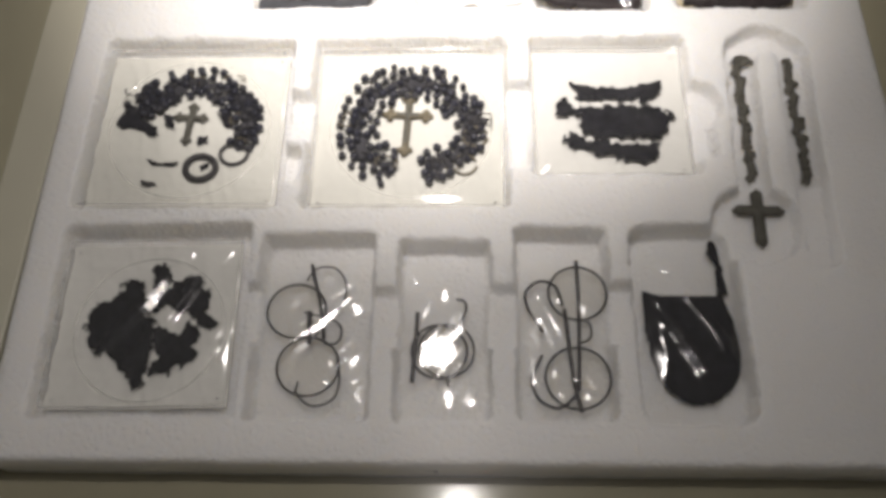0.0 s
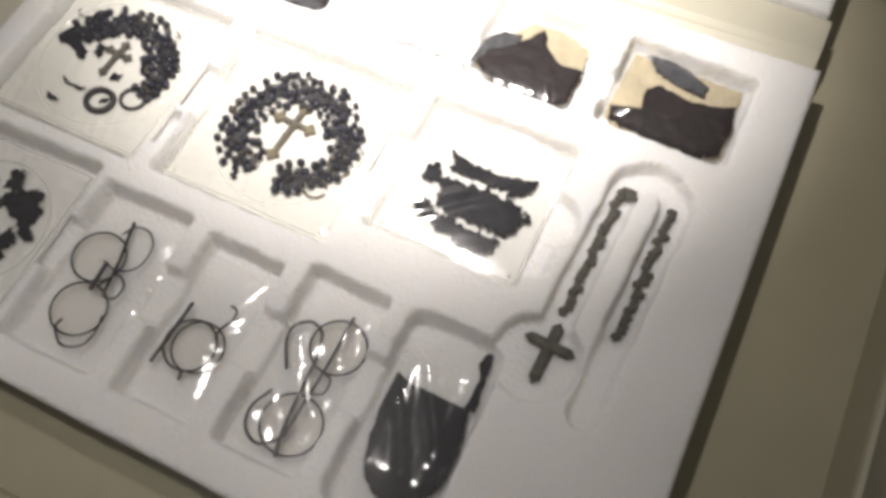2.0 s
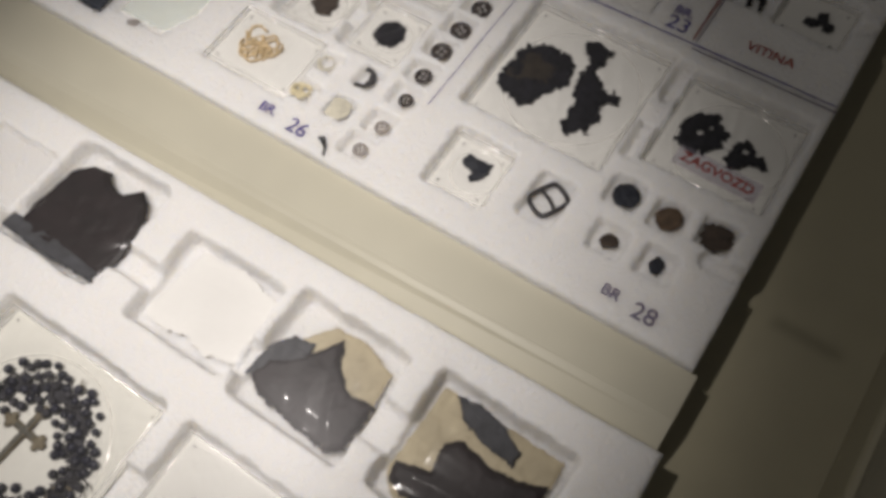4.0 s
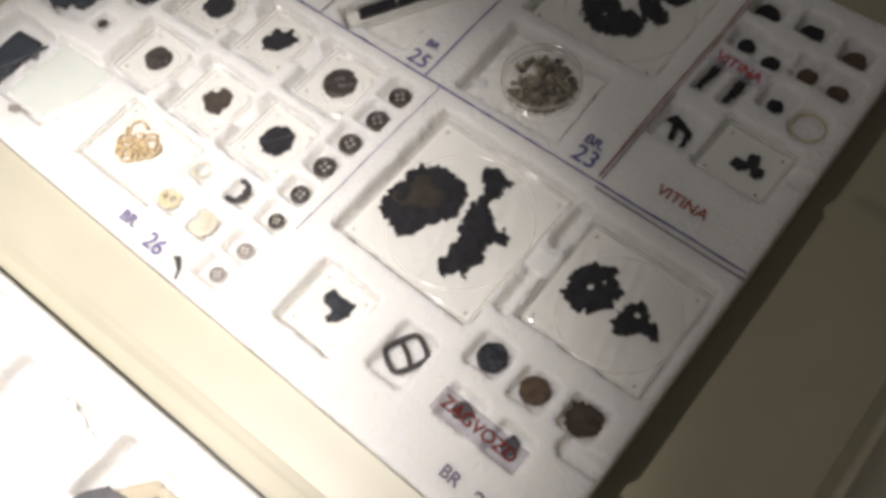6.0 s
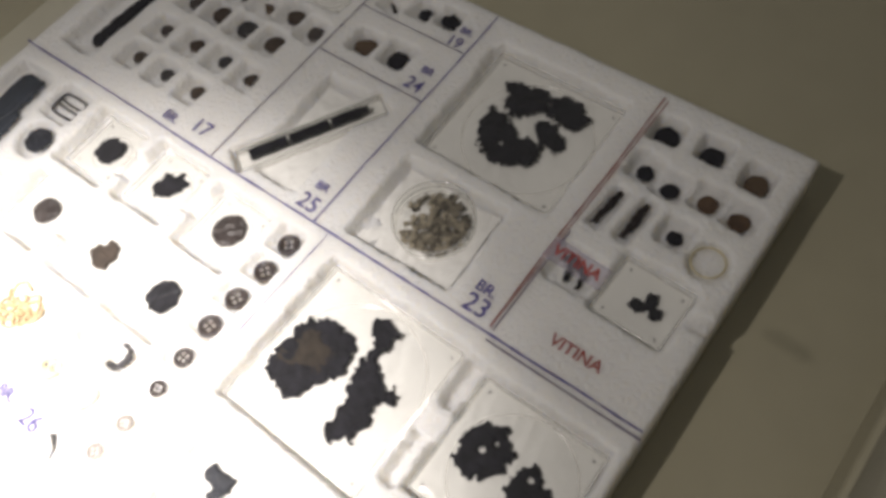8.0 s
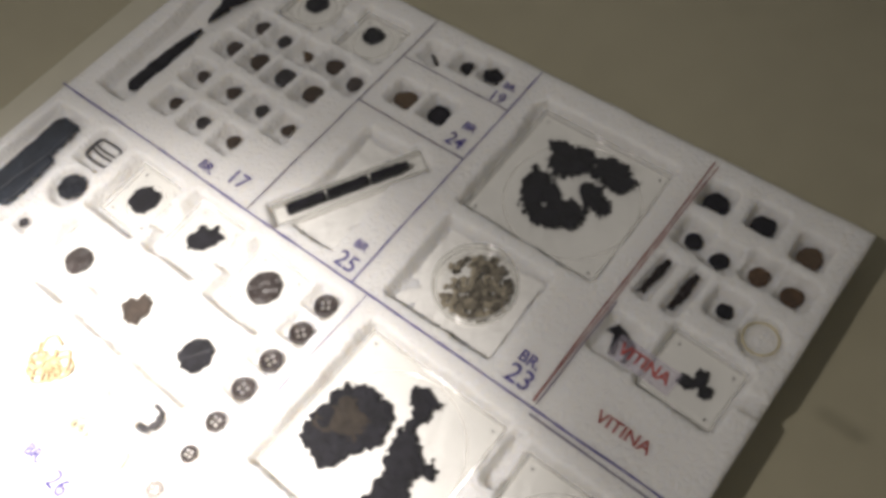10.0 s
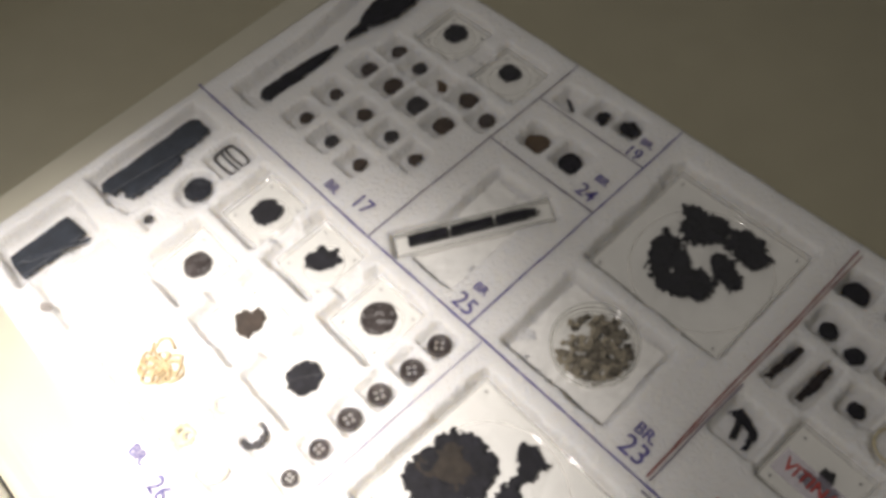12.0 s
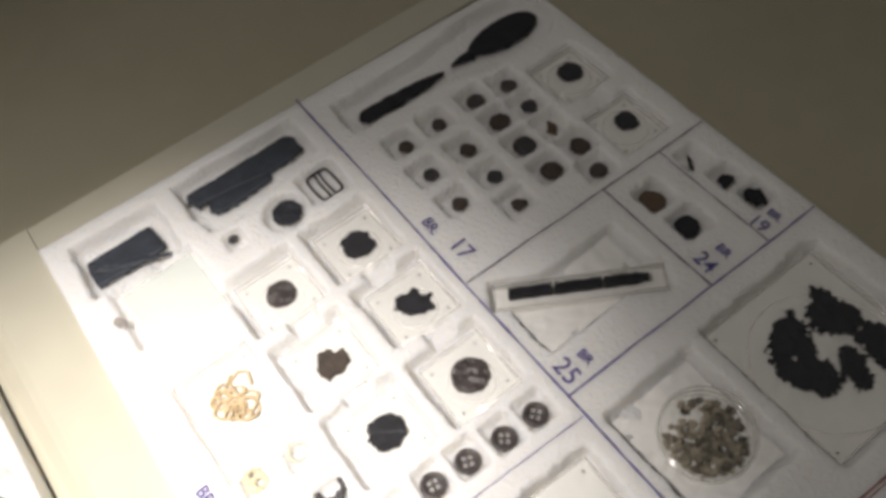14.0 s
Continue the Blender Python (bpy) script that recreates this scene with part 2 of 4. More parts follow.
def block(name, w, d, h, bevel=0.8, at=(0, 0, 0), taper=0.0, segments=2):
    """A bevelled block; its base stands on z = 0 of at."""
    bm = bmesh.new()
    bmesh.ops.create_cube(bm, size=1)
    for v in bm.verts:
        s = 1 - taper * (v.co.z > 0)
        v.co = (at[0] + v.co.x * w * s, at[1] + v.co.y * d * s, at[2] + (v.co.z + 0.5) * h)
    if bevel:
        bmesh.ops.bevel(bm, geom=bm.edges[:], offset=bevel, segments=segments, affect="EDGES", profile=0.5)
    for v in bm.verts:
        v.co *= MM
    me = bpy.data.meshes.new(name)
    bm.to_mesh(me)
    bm.free()
    return me


def ball(name, r, sub=2):
    bm = bmesh.new()
    bmesh.ops.create_icosphere(bm, subdivisions=sub, radius=r * MM)
    me = bpy.data.meshes.new(name)
    bm.to_mesh(me)
    bm.free()
    me.polygons.foreach_set("use_smooth", [True] * len(me.polygons))
    return me


def thing(name, x, y, z, rot, label, category, group="", kind=""):
    """The empty at a thing's base, in mm and degrees."""
    ob = new(name)
    ob.empty_display_size = 0.01
    ob.matrix_world = pose(x * MM, y * MM, z * MM, 0, 0, rot)
    return tagged(ob, label, category, group, kind)


def part(name, mesh, mat, parent, label="", at=(0, 0, 0), rot=(0, 0, 0), shadow=True):
    if mat and not mesh.materials:
        mesh.materials.append(mat)
    ob = new(name, mesh)
    ob.parent = parent
    ob.matrix_basis = pose(at[0] * MM, at[1] * MM, at[2] * MM, *rot)
    ob.visible_shadow = shadow
    if label:
        ob["label"] = label
    return ob


def solo(name, mesh, mat, x, y, z, rot, label, category, group="", kind="", shadow=True):
    """A thing of one mesh."""
    mesh.materials.append(mat)
    ob = new(name, mesh)
    ob.matrix_basis = pose(x * MM, y * MM, z * MM, 0, 0, rot)
    ob.visible_shadow = shadow
    return tagged(ob, label, category, group, kind)


def writing(name, text, size, mat, parent, at, rot=0.0, bold=0.0):
    """Letters in the built-in font, turned into a mesh; size is the letters' height in mm."""
    c = bpy.data.curves.new(name, "FONT")
    c.body, c.size, c.align_x, c.align_y, c.offset, c.extrude = text, size * MM * 1.42, "CENTER", "CENTER", bold * MM, 0.00006
    tmp = bpy.data.objects.new(name, c)
    scene.collection.objects.link(tmp)
    bpy.context.view_layer.update()
    me = bpy.data.meshes.new_from_object(tmp.evaluated_get(bpy.context.evaluated_depsgraph_get()))
    bpy.data.objects.remove(tmp)
    me.materials.clear()
    me.materials.append(mat)
    return part(name, me, None, parent, at=at, rot=(0, 0, rot))


# ---- the case ----
def slab(name, x0, x1, y0, y1, z0, z1, mat, kind="structure", bevel=1.5):
    ob = new(name, block(name, x1 - x0, y1 - y0, z1 - z0, bevel, ((x0 + x1) / 2, (y0 + y1) / 2, z0)))
    ob.data.materials.append(mat)
    return tagged(ob, kind=kind)


FLOOR_Z = -32
slab("floor", -480, 474, 60, 1290, FLOOR_Z - 14, FLOOR_Z, BASE)
slab("wall_east", 459, 490, 40, 1290, FLOOR_Z - 14, 10, CREAM, bevel=3)
slab("trim_east_panel", 462, 490, 40, 1290, 10, 62, PANEL)
slab("trim_east_seam", 465, 490, 40, 1290, 62, 66, DARKGAP, bevel=0.5)
slab("trim_east_rail", 461, 490, 40, 1290, 66, 124, PANEL, bevel=2)
slab("wall_west", -500, -478, 40, 1290, FLOOR_Z - 14, 124, CREAM)
slab("wall_north", -478, 466, 1268, 1290, FLOOR_Z, 124, CREAM)
slab("wall_south", -478, 466, 52, 66, FLOOR_Z - 14, -14, CREAM, bevel=4)
# fills the groove before the rail; the groove's shade is in its dark colour
slab("trim_south", -478, 466, 44.3, 51.7, FLOOR_Z - 14, -22, DARKGAP)
slab("trim_front_rail", -500, 490, -120, 44, FLOOR_Z - 14, -16, WOOD, bevel=4)


def ledge():
    """The cream margin on which the rear panel lies: a strip with a sloping front, and a side strip."""
    x0, x1 = -92, 386
    prof = [(458.2, FLOOR_Z), (458.3, -14), (461, -12), (471, -8), (475, -6.6), (499.4, -6), (499.4, FLOOR_Z)]
    west = [(446.0, FLOOR_Z), (446.1, -19), (449, -17), (459, -9.5), (464, -7), (499.4, -6), (499.4, FLOOR_Z)]
    verts = [(x0, y, z) for y, z in west] + [(x1, y, z) for y, z in prof]
    n = len(prof)
    faces = [(k, k + 1, n + k + 1, n + k) for k in range(n - 1)] + [tuple(range(n)), tuple(range(2 * n - 1, n - 1, -1))]
    ob = new("ledge_front", mesh_from("ledge_front", verts, faces, smooth=False))
    ob.data.materials.append(LEDGE)
    tagged(ob, kind="structure")
    slab("ledge_side", -92, -69.2, 499.6, 845, FLOOR_Z, -6.2, LEDGE, bevel=1.2)
    slab("ledge_side", -92, -68.4, 66.4, 457.8, FLOOR_Z, -6.4, LEDGE, bevel=1.2)


ledge()


# ---- the two foam panels ----
def pocket_depth(x, y, pockets, seed):
    """Depth at each point of the panel; pockets have steep, slightly ragged walls and rounded corners."""
    z = np.zeros(x.shape)
    wob = 0.7 * vnoise(x, y, 9.0, seed) + 0.45 * vnoise(x, y, 3.1, seed + 1)
    for p in pockets:
        if p[0] == "box":
            _, cx, cy, w, h, rot, depth, corner = p
            c, s = math.cos(radians(rot)), math.sin(radians(rot))
            u, v = (x - cx) * c + (y - cy) * s, -(x - cx) * s + (y - cy) * c
            a, b = np.abs(u) - w / 2 + corner, np.abs(v) - h / 2 + corner
            d = np.hypot(np.maximum(a, 0), np.maximum(b, 0)) + np.minimum(np.maximum(a, b), 0) - corner
        elif p[0] == "disc":
            _, cx, cy, r, depth = p
            d = np.hypot(x - cx, y - cy) - r
        elif p[0] == "bar":
            _, ax, ay, bx, by, r, depth = p
            ex, ey = bx - ax, by - ay
            t = np.clip(((x - ax) * ex + (y - ay) * ey) / (ex * ex + ey * ey), 0, 1)
            d = np.hypot(x - ax - t * ex, y - ay - t * ey) - r
        else:
            _, outline, depth = p
            d = poly_distance(x, y, outline)
        floor = depth * (1 + 0.05 * vnoise(x, y, 14.0, seed + 4))
        z = np.maximum(z, floor * smooth01(0.5 - (d + wob) / 3.2))
    return z


def foam_panel(name, x0, x1, y0, y1, pockets, label, seed, slant=0.0, skew=0.0):
    step = 1.0
    gx, gy = np.arange(x0, x1 + 0.01, step), np.arange(y0, y1 + 0.01, step)
    x, y = np.meshgrid(gx, gy)
    z = -pocket_depth(x, y, pockets, seed) + 0.18 * vnoise(x, y, 11.0, seed + 7) + 0.10 * vnoise(x, y, 3.0, seed + 8)
    rows, cols = x.shape
    # the rim is rounded and its outline a little uneven
    rim = np.minimum(np.minimum(x - x0, x1 - x), np.minimum(y - y0, y1 - y))
    z -= 1.6 * (1 - np.sqrt(np.clip(rim / 2.2, 0, 1)))
    edge = np.clip(1 - rim / 6.0, 0, 1)
    x = x + edge * 0.3 * vnoise(y, x, 16.0, seed + 3) + slant * (y - y0) * np.clip(1 - (x - x0) / 12, 0, 1)
    y = y + edge * 0.3 * vnoise(x, y, 16.0, seed + 6) - skew * (x1 - x) * np.clip(1 - (y1 - y) / 10, 0, 1)
    number = np.arange(rows * cols).reshape(rows, cols)
    faces = np.stack([number[:-1, :-1], number[:-1, 1:], number[1:, 1:], number[1:, :-1]], -1).reshape(-1, 4).tolist()
    loop = np.concatenate([number[0, :-1], number[:-1, -1], number[-1, :0:-1], number[:0:-1, 0]])
    top = np.stack([x, y, z], -1).reshape(-1, 3)
    base = top[loop].copy()
    base[:, 2] = FLOOR_Z
    n, k = len(top), len(loop)
    faces += [(loop[i], n + i, n + (i + 1) % k, loop[(i + 1) % k]) for i in range(k)]
    faces.append(tuple(range(n + k - 1, n - 1, -1)))
    ob = new(name, mesh_from(name, np.concatenate([top, base]), faces))
    ob.data.materials.append(FOAM)
    return tagged(ob, label, "foam tray", "foam trays of the case")


FRONT = [
    ("box", 7.9, 297, 108.2, 110, 0, 16, 3), ("box", 129, 297, 109, 110, 0, 16, 3), ("box", 66, 300, 24, 30, 0, 10, 3), ("box", 66, 268, 10, 22, 0, 12, 2),
    ("box", 241, 307, 88, 90, 0, 14, 3), ("disc", 286, 306, 15, 9), ("box", 288, 284, 14, 24, 0, 10, 4), ("box", 190, 306, 20, 30, 0, 9, 3), ("box", 190, 279, 12, 26, 0, 11, 2),
    ("bar", 315, 336, 311, 255, 8.0, 9), ("bar", 344, 337, 341, 262, 8.0, 9), ("bar", 341, 262, 340, 215, 7.5, 7), ("disc", 309, 232, 22, 9),
    *[("bar", 329.5 + 14.5 * math.cos(radians(a)), 338 + 13 * math.sin(radians(a)), 329.5 + 14.5 * math.cos(radians(a + 30)), 338 + 13 * math.sin(radians(a + 30)), 8.3, 9.5) for a in range(0, 180, 30)],
    ("box", 3, 181, 96, 100, 1, 16, 3), ("box", 55, 183, 20, 30, 0, 9, 3),
    ("box", 86, 178, 57, 96, 0, 15, 3), ("box", 121, 181, 24, 29, 0, 9, 3), ("box", 150, 176, 45, 92, 0, 15, 3), ("box", 180, 182, 22, 31, 0, 9, 3),
    ("box", 209, 180, 46, 99, 0, 15, 3), ("box", 238, 184, 18, 31, 0, 9, 3), ("box", 270, 180, 52, 102, 0, 15, 9),
    ("box", 74, 409, 66, 66, 0, 12, 6), ("box", 42, 384, 14, 18, 0, 10, 2), ("box", 163, 403, 64, 54, 0, 12, 4), ("box", 120, 398, 30, 14, 0, 8, 2), ("box", 235, 404, 66, 62, -1, 13, 4),
    ("box", 201, 392, 12, 18, 0, 10, 2), ("box", 321, 405, 75, 63, -1, 14, 3), ("box", 277, 400, 20, 22, 0, 8, 2), ("box", 13, 405, 48, 40, 0, 5, 3),
]
front_panel = foam_panel("foam_tray", -63, 389, 110, 457, FRONT, "white polystyrene tray with cut pockets for burnt finds", 3, slant=-0.012, skew=0.026)

GRID17 = [(9, 701), (35, 700), (62, 700), (8, 726), (35, 727), (60, 727), (84, 725), (8, 754), (30, 755), (54, 754), (78, 754), (11, 777), (32, 776), (54, 776), (75, 778), (95, 774)]
VITINA = [(311, 816), (337, 817), (364, 813), (313, 790), (329, 787), (349, 790), (367, 789), (345, 764)]
BOXES = [(44, 593), (44, 643), (94, 645), (95, 593), (143, 594), (145, 643)]
BUTTONS = [(182, 654), (182, 635), (180, 615), (179, 596), (180, 576), (181, 557), (180, 535), (178, 517)]
COINS = [(313, 567), (338, 566), (363, 569), (318, 539), (345, 539)]
REAR = [("box", x - 4.2, y + 0.5, 17.5, 18, 0, 9.5, 2) for x, y in GRID17]
REAR += [("box", x - 1.4, y + 4.2, 17, 16.5, 0, 9.5, 2.5) for x, y in VITINA]
REAR += [("box", x - 3, y - 1.5, 42, 42, 0, 10.5, 2) for x, y in BOXES]
REAR += [("box", 69, 642, 16, 16, 0, 8, 2), ("box", 119, 645, 16, 16, 0, 8, 2), ("box", 69, 595, 16, 16, 0, 8, 2), ("box", 119, 595, 16, 16, 0, 8, 2)]
REAR += [("box", x - 3.2, y + 1.4, 17, 15, 0, 6.5, 2) for x, y in BUTTONS]
REAR += [("box", x - 1, y, 18, 17, 0, 7, 2) for x, y in COINS]
REAR += [
    ("box", -36, 540, 40, 52, -2, 10, 1.5), ("poly", [(-57, 580), (-57, 660), (-25, 660), (-12, 600), (-14, 584), (-28, 580)], 9), ("box", -2, 650, 24, 24, 0, 7, 3), ("disc", 2, 623, 12.5, 7),
    ("box", 0, 591, 12, 11, 0, 6, 2), ("poly", [(-14, 520), (-14, 570), (33, 572), (37, 545), (28, 520)], 7), ("box", 89, 544, 62, 44, 0, 6.5, 2), ("box", 127, 555, 14, 13, 0, 6, 2),
    ("box", 126, 533, 18, 13, 0, 6, 2), ("box", 152, 533, 16, 14, 0, 6, 2), ("box", 154, 558, 15, 14, 0, 6, 2),
    ("box", 250, 617, 88, 88, -1, 12.2, 2), ("box", 342, 624, 70, 66, 0, 12.2, 2), ("box", 301, 602, 8, 28, 0, 10, 1.5), ("box", 302, 644, 8, 28, 0, 10, 1.5), ("box", 298, 622, 24, 16, 0, 7, 2),
    ("box", 234, 539, 37, 38, 0, 10, 2), ("box", 279, 543, 20, 29, 0, 7, 2), ("bar", 364, 554, 392, 555, 4.5, 7),
    ("box", 234, 706, 66, 54, 1, 10.2, 2), ("box", 241, 784, 86, 82, 0, 12.2, 2), ("box", 207, 815, 22, 16, 0, 9, 3),
    ("box", 143, 717, 36, 74, 1, 8, 2), ("box", 142, 716, 17, 92, -31, 10, 2),
    ("poly", [(-47, 686), (-20, 685), (-18, 752), (-9, 782), (-9, 826), (-20, 839), (-36, 840), (-52, 828), (-56, 796), (-49, 754)], 10),
    ("box", 27, 811, 38, 36, 0, 8.8, 3), ("box", 78, 810, 37, 34, 0, 8.8, 3), ("box", 52, 810, 16, 12, 0, 6, 2),
    ("box", 120.5, 819, 16, 15, 0, 9.5, 2), ("box", 141.5, 823, 15, 15, 0, 9.5, 2), ("box", 159.5, 826, 15, 15, 0, 9.5, 2), ("box", 125.5, 784.5, 18, 17, 0, 9.8, 2), ("box", 149.5, 786.5, 18, 18, 0, 9.8, 2),
    ("box", 308, 763, 9, 27, -4, 7, 2), ("box", 324, 764, 9, 28, -4, 7, 2), ("disc", 365, 762, 10.5, 6), ("box", 313, 724, 24, 22, 0, 7, 2), ("box", 349, 728, 41, 37, -2, 9.8, 3), ("bar", 366, 730, 392, 731, 4, 6),
]
rear_panel = foam_panel("foam_tray", -68, 383, 500, 843, REAR, "white polystyrene panel with many small pockets, ruled in ink", 11, slant=0.022)


# ---- ink on the panels ----
def ink_line(ax, ay, bx, by, width, mat, z=0.3):
    length, turn = math.hypot(bx - ax, by - ay), math.degrees(math.atan2(by - ay, bx - ax))
    n = max(8, int(length / 3))
    u = np.linspace(-length / 2, length / 2, n)
    x, v = np.meshgrid(u, np.array([-0.5, 0.0, 0.5]))
    y = v * width * (1 + 0.35 * vnoise(x, x * 0, 4.0, int(length))) + 0.4 * vnoise(x, x * 0 + 5, 25.0, int(length))
    me = grid_mesh("ink_line", x, y, 0.06 - 0.12 * np.abs(v))
    part("ink_line", me, mat, rear_panel, at=((ax + bx) / 2, (ay + by) / 2, z), rot=(0, 0, turn))


ink_line(-66, 671.5, 382, 671.5, 1.1, BLUEINK)
ink_line(184, 672, 185, 841, 0.9, BLUEINK)
ink_line(104.5, 672, 106.5, 841, 0.9, DARKINK)
ink_line(105, 766, 184, 765.5, 1.0, DARKINK)
ink_line(106, 807, 185, 806.5, 0.8, DARKINK)
ink_line(196, 670, 193, 560, 0.6, BLUEINK)
ink_line(296.5, 675, 298, 838, 1.0, REDLINE)
ink_line(299, 674, 300, 740, 0.8, DARKINK)
ink_line(297, 674.6, 300.5, 836, 0.7, REDLINE)
ink_line(299, 668.6, 383, 667.8, 1.0, DARKINK)
for k, (text, x, y, size, mat, bold) in enumerate([
        ("BR.", 64, 679, 6, BLUEINK, 0.14), ("17", 86, 683, 9.5, BLUEINK, 0.08), ("BR", 174, 691, 5, BLUEINK, 0.16), ("25", 174, 679, 9.5, BLUEINK, 0.08),
        ("BR", 174, 785, 5, BLUEINK, 0.16), ("24", 173, 773, 8.5, BLUEINK, 0.08), ("BR.", 176, 821, 4.5, BLUEINK, 0.14), ("19", 174, 811, 7.5, BLUEINK, 0.08),
        ("BR.", 284, 690, 6, BLUEINK, 0.16), ("23", 285, 680, 10, BLUEINK, 0.1), ("BR", 332, 513, 6, DARKINK, 0.16), ("28", 351, 511, 9, DARKINK, 0.1),
        ("BR.", 118, 511, 6, BLUEINK, 0.16), ("26", 140, 509, 9, BLUEINK, 0.1), ("VITINA", 338, 686, 6.2, REDINK, 0.1)]):
    writing("lettering", text, size, mat, rear_panel, (x, y, 0.42), rot=(-2, 1, 3, -1, 0)[k % 5], bold=bold)
part("pen_mark", scrap("pen_mark", [(-6, 4), (-2, 6), (4, 1), (6, -5), (4, -5), (2, -1), (-2, 2)], 0.15, 0.4, 0.4, 3), PIN, rear_panel, at=(158, 507, 0.15))
part("pen_mark", scrap("pen_mark", [(-4, 1.5), (0, 2), (3, 0), (4, -4), (2.5, -4), (1, 0), (-3, 0.5)], 0.2, 0.3, 0.4, 4), DARKINK, front_panel, at=(145, 107.0, -2.5), rot=(90, 0, 0))


# ---- boxed finds ----
def lid_mesh(w, d, top):
    """A shallow clear cover, open below: a flat top with a turned-down edge."""
    x, y = np.meshgrid(np.linspace(-w / 2, w / 2, 21), np.linspace(-d / 2, d / 2, 21))
    rim = np.minimum(w / 2 - np.abs(x), d / 2 - np.abs(y))
    return grid_mesh("lid", x, y, top - 1.2 * (rim < 0.01) + 0.12 * vnoise(x, y, 16.0, int(w)))


def tissue_mesh(w, d, seed, high=0.35):
    """A thin creased sheet: long soft folds across it, finer crumple over them."""
    x, y = np.meshgrid(np.linspace(-w / 2, w / 2, int(w) + 2), np.linspace(-d / 2, d / 2, int(d) + 2))
    fold = 1 - np.abs(vnoise(x + 0.25 * y, y * 0.12, 7.0, seed)) * 1.6
    z = high * (fold + 0.6 * vnoise(x, y, 5.0, seed + 1) + 0.35 * vnoise(x, y, 2.2, seed + 2))
    return grid_mesh("lining", x + 0.8 * vnoise(y, x, 12.0, seed + 3), y + 0.8 * vnoise(x, y, 12.0, seed + 4), z)


def specimen_box(x, y, z, w, d, r, label, rot=0, card=PAPER, group="square specimen boxes", height=4.0, pins=True, dish=None, round_=True):
    """A flat clear box: card base, raised round dish ring, clear lid, pins in the corners. z: top of the lid."""
    t = thing("specimen_box", x, y, z - height, rot, label, "specimen box", group)
    floor, top = height * 0.45, height + (4.5 if w > 100 else 2.2)
    part("base", block("base", w, d, floor, 0.6), card, t)
    part("lining", tissue_mesh(w - 3, d - 3, int(x) % 13, 0.42 if w > 50 else 0.16), card, t, "creased pale lining", at=(0, 0, floor + 0.35))
    if round_:
        cx, cy = dish or (0, 0)
        part("dish_rim", tube("dish_rim", ring(r, height * 0.62, 64, cx=cx, cy=cy), 0.6, 6, True), EDGE, t, "clear round rim", shadow=False)
    part("lid", lid_mesh(w - 0.6, d - 0.6, top), ACRYL, t, "clear plastic lid", shadow=False)
    for edge in (top - 0.4, floor + 0.3):
        part("rim", tube("rim", [(-w / 2, -d / 2, edge), (w / 2, -d / 2, edge), (w / 2, d / 2, edge), (-w / 2, d / 2, edge)], 0.7, 6, True), EDGE, t, shadow=False)
    if pins:
        pin = ball("pin", 0.7, 1)
        for sx in (-1, 1):
            for sy in (-1, 1):
                part("pin", pin, PIN, t, at=(sx * (w / 2 - 4.5), sy * (d / 2 - 4.5), floor + 0.9))
    return t, height * 0.45


def piece(name, x, y, z, poly, mat, label, category="burnt fragment", group="", thick=2.0, ragged=1.0, seed=1, holes=(), rot=0, step=0.6, lumps=0.35, edge=1.3):
    return solo(name, scrap(name, poly, thick, ragged, step, seed, holes, edge, lumps), mat, x, y, z, rot, label, category, group)


def local(pts, cx, cy):
    return [(a - cx, b - cy) for a, b in pts]


def bag(name, x, y, z, w, d, label, seed, bulge=3.0, rot=0, wrinkle=1.0, folds=(), slope=58):
    """A clear film bag: a creased sheet that bulges over what lies in it, with a sealed rim."""
    t = thing(name, x, y, z, rot, label, "plastic bag", "clear plastic bags")
    step = 1.1
    gx, gy = np.meshgrid(np.arange(-w / 2, w / 2 + 0.1, step), np.arange(-d / 2, d / 2 + 0.1, step))
    rim = np.minimum(1 - np.abs(gx) / (w / 2), 1 - np.abs(gy) / (d / 2))
    a = radians(slope + 14 * math.sin(seed))
    u, v = gx * math.cos(a) + gy * math.sin(a), -gx * math.sin(a) + gy * math.cos(a)
    crease = np.clip(1 - np.abs(vnoise(u * 0.16, v, 9.0, seed)) * 1.7, 0, 1)
    crease2 = np.clip(1 - np.abs(vnoise(u * 0.3 + 0.5 * v, v - 0.4 * u, 14.0, seed + 31)) * 1.7, 0, 1)
    z0 = bulge * np.sqrt(np.clip(rim * 2.2, 0, 1)) + wrinkle * (1.2 * crease + 1.0 * crease2 + 0.25 * vnoise(u * 0.3, v, 4.0, seed + 2)) * np.clip(rim * 8, 0.15, 1)
    ca, sa = math.cos(radians(slope)), math.sin(radians(slope))
    for off, wide, high in folds:
        across = -gx * sa + gy * ca - off + 2.0 * vnoise(gx * ca + gy * sa, gx * 0, 30.0, seed + 8)
        z0 = z0 + high * np.exp(-(across / wide) ** 2) * np.clip(rim * 5, 0, 1)
    part("film", grid_mesh("film", gx + 0.5 * vnoise(gy, gx, 9, seed), gy + 0.5 * vnoise(gx, gy, 9, seed), z0), BAG, t, "creased clear film", shadow=False)
    return t


# two rosaries in round dishes
bead_mesh, small_bead = ball("bead", 2.5), ball("bead", 2.0)
grey_mesh = ball("bead", 2.3)
bead_mesh.materials.append(BEAD)
small_bead.materials.append(BEAD)
grey_mesh.materials.append(GREYBEAD)


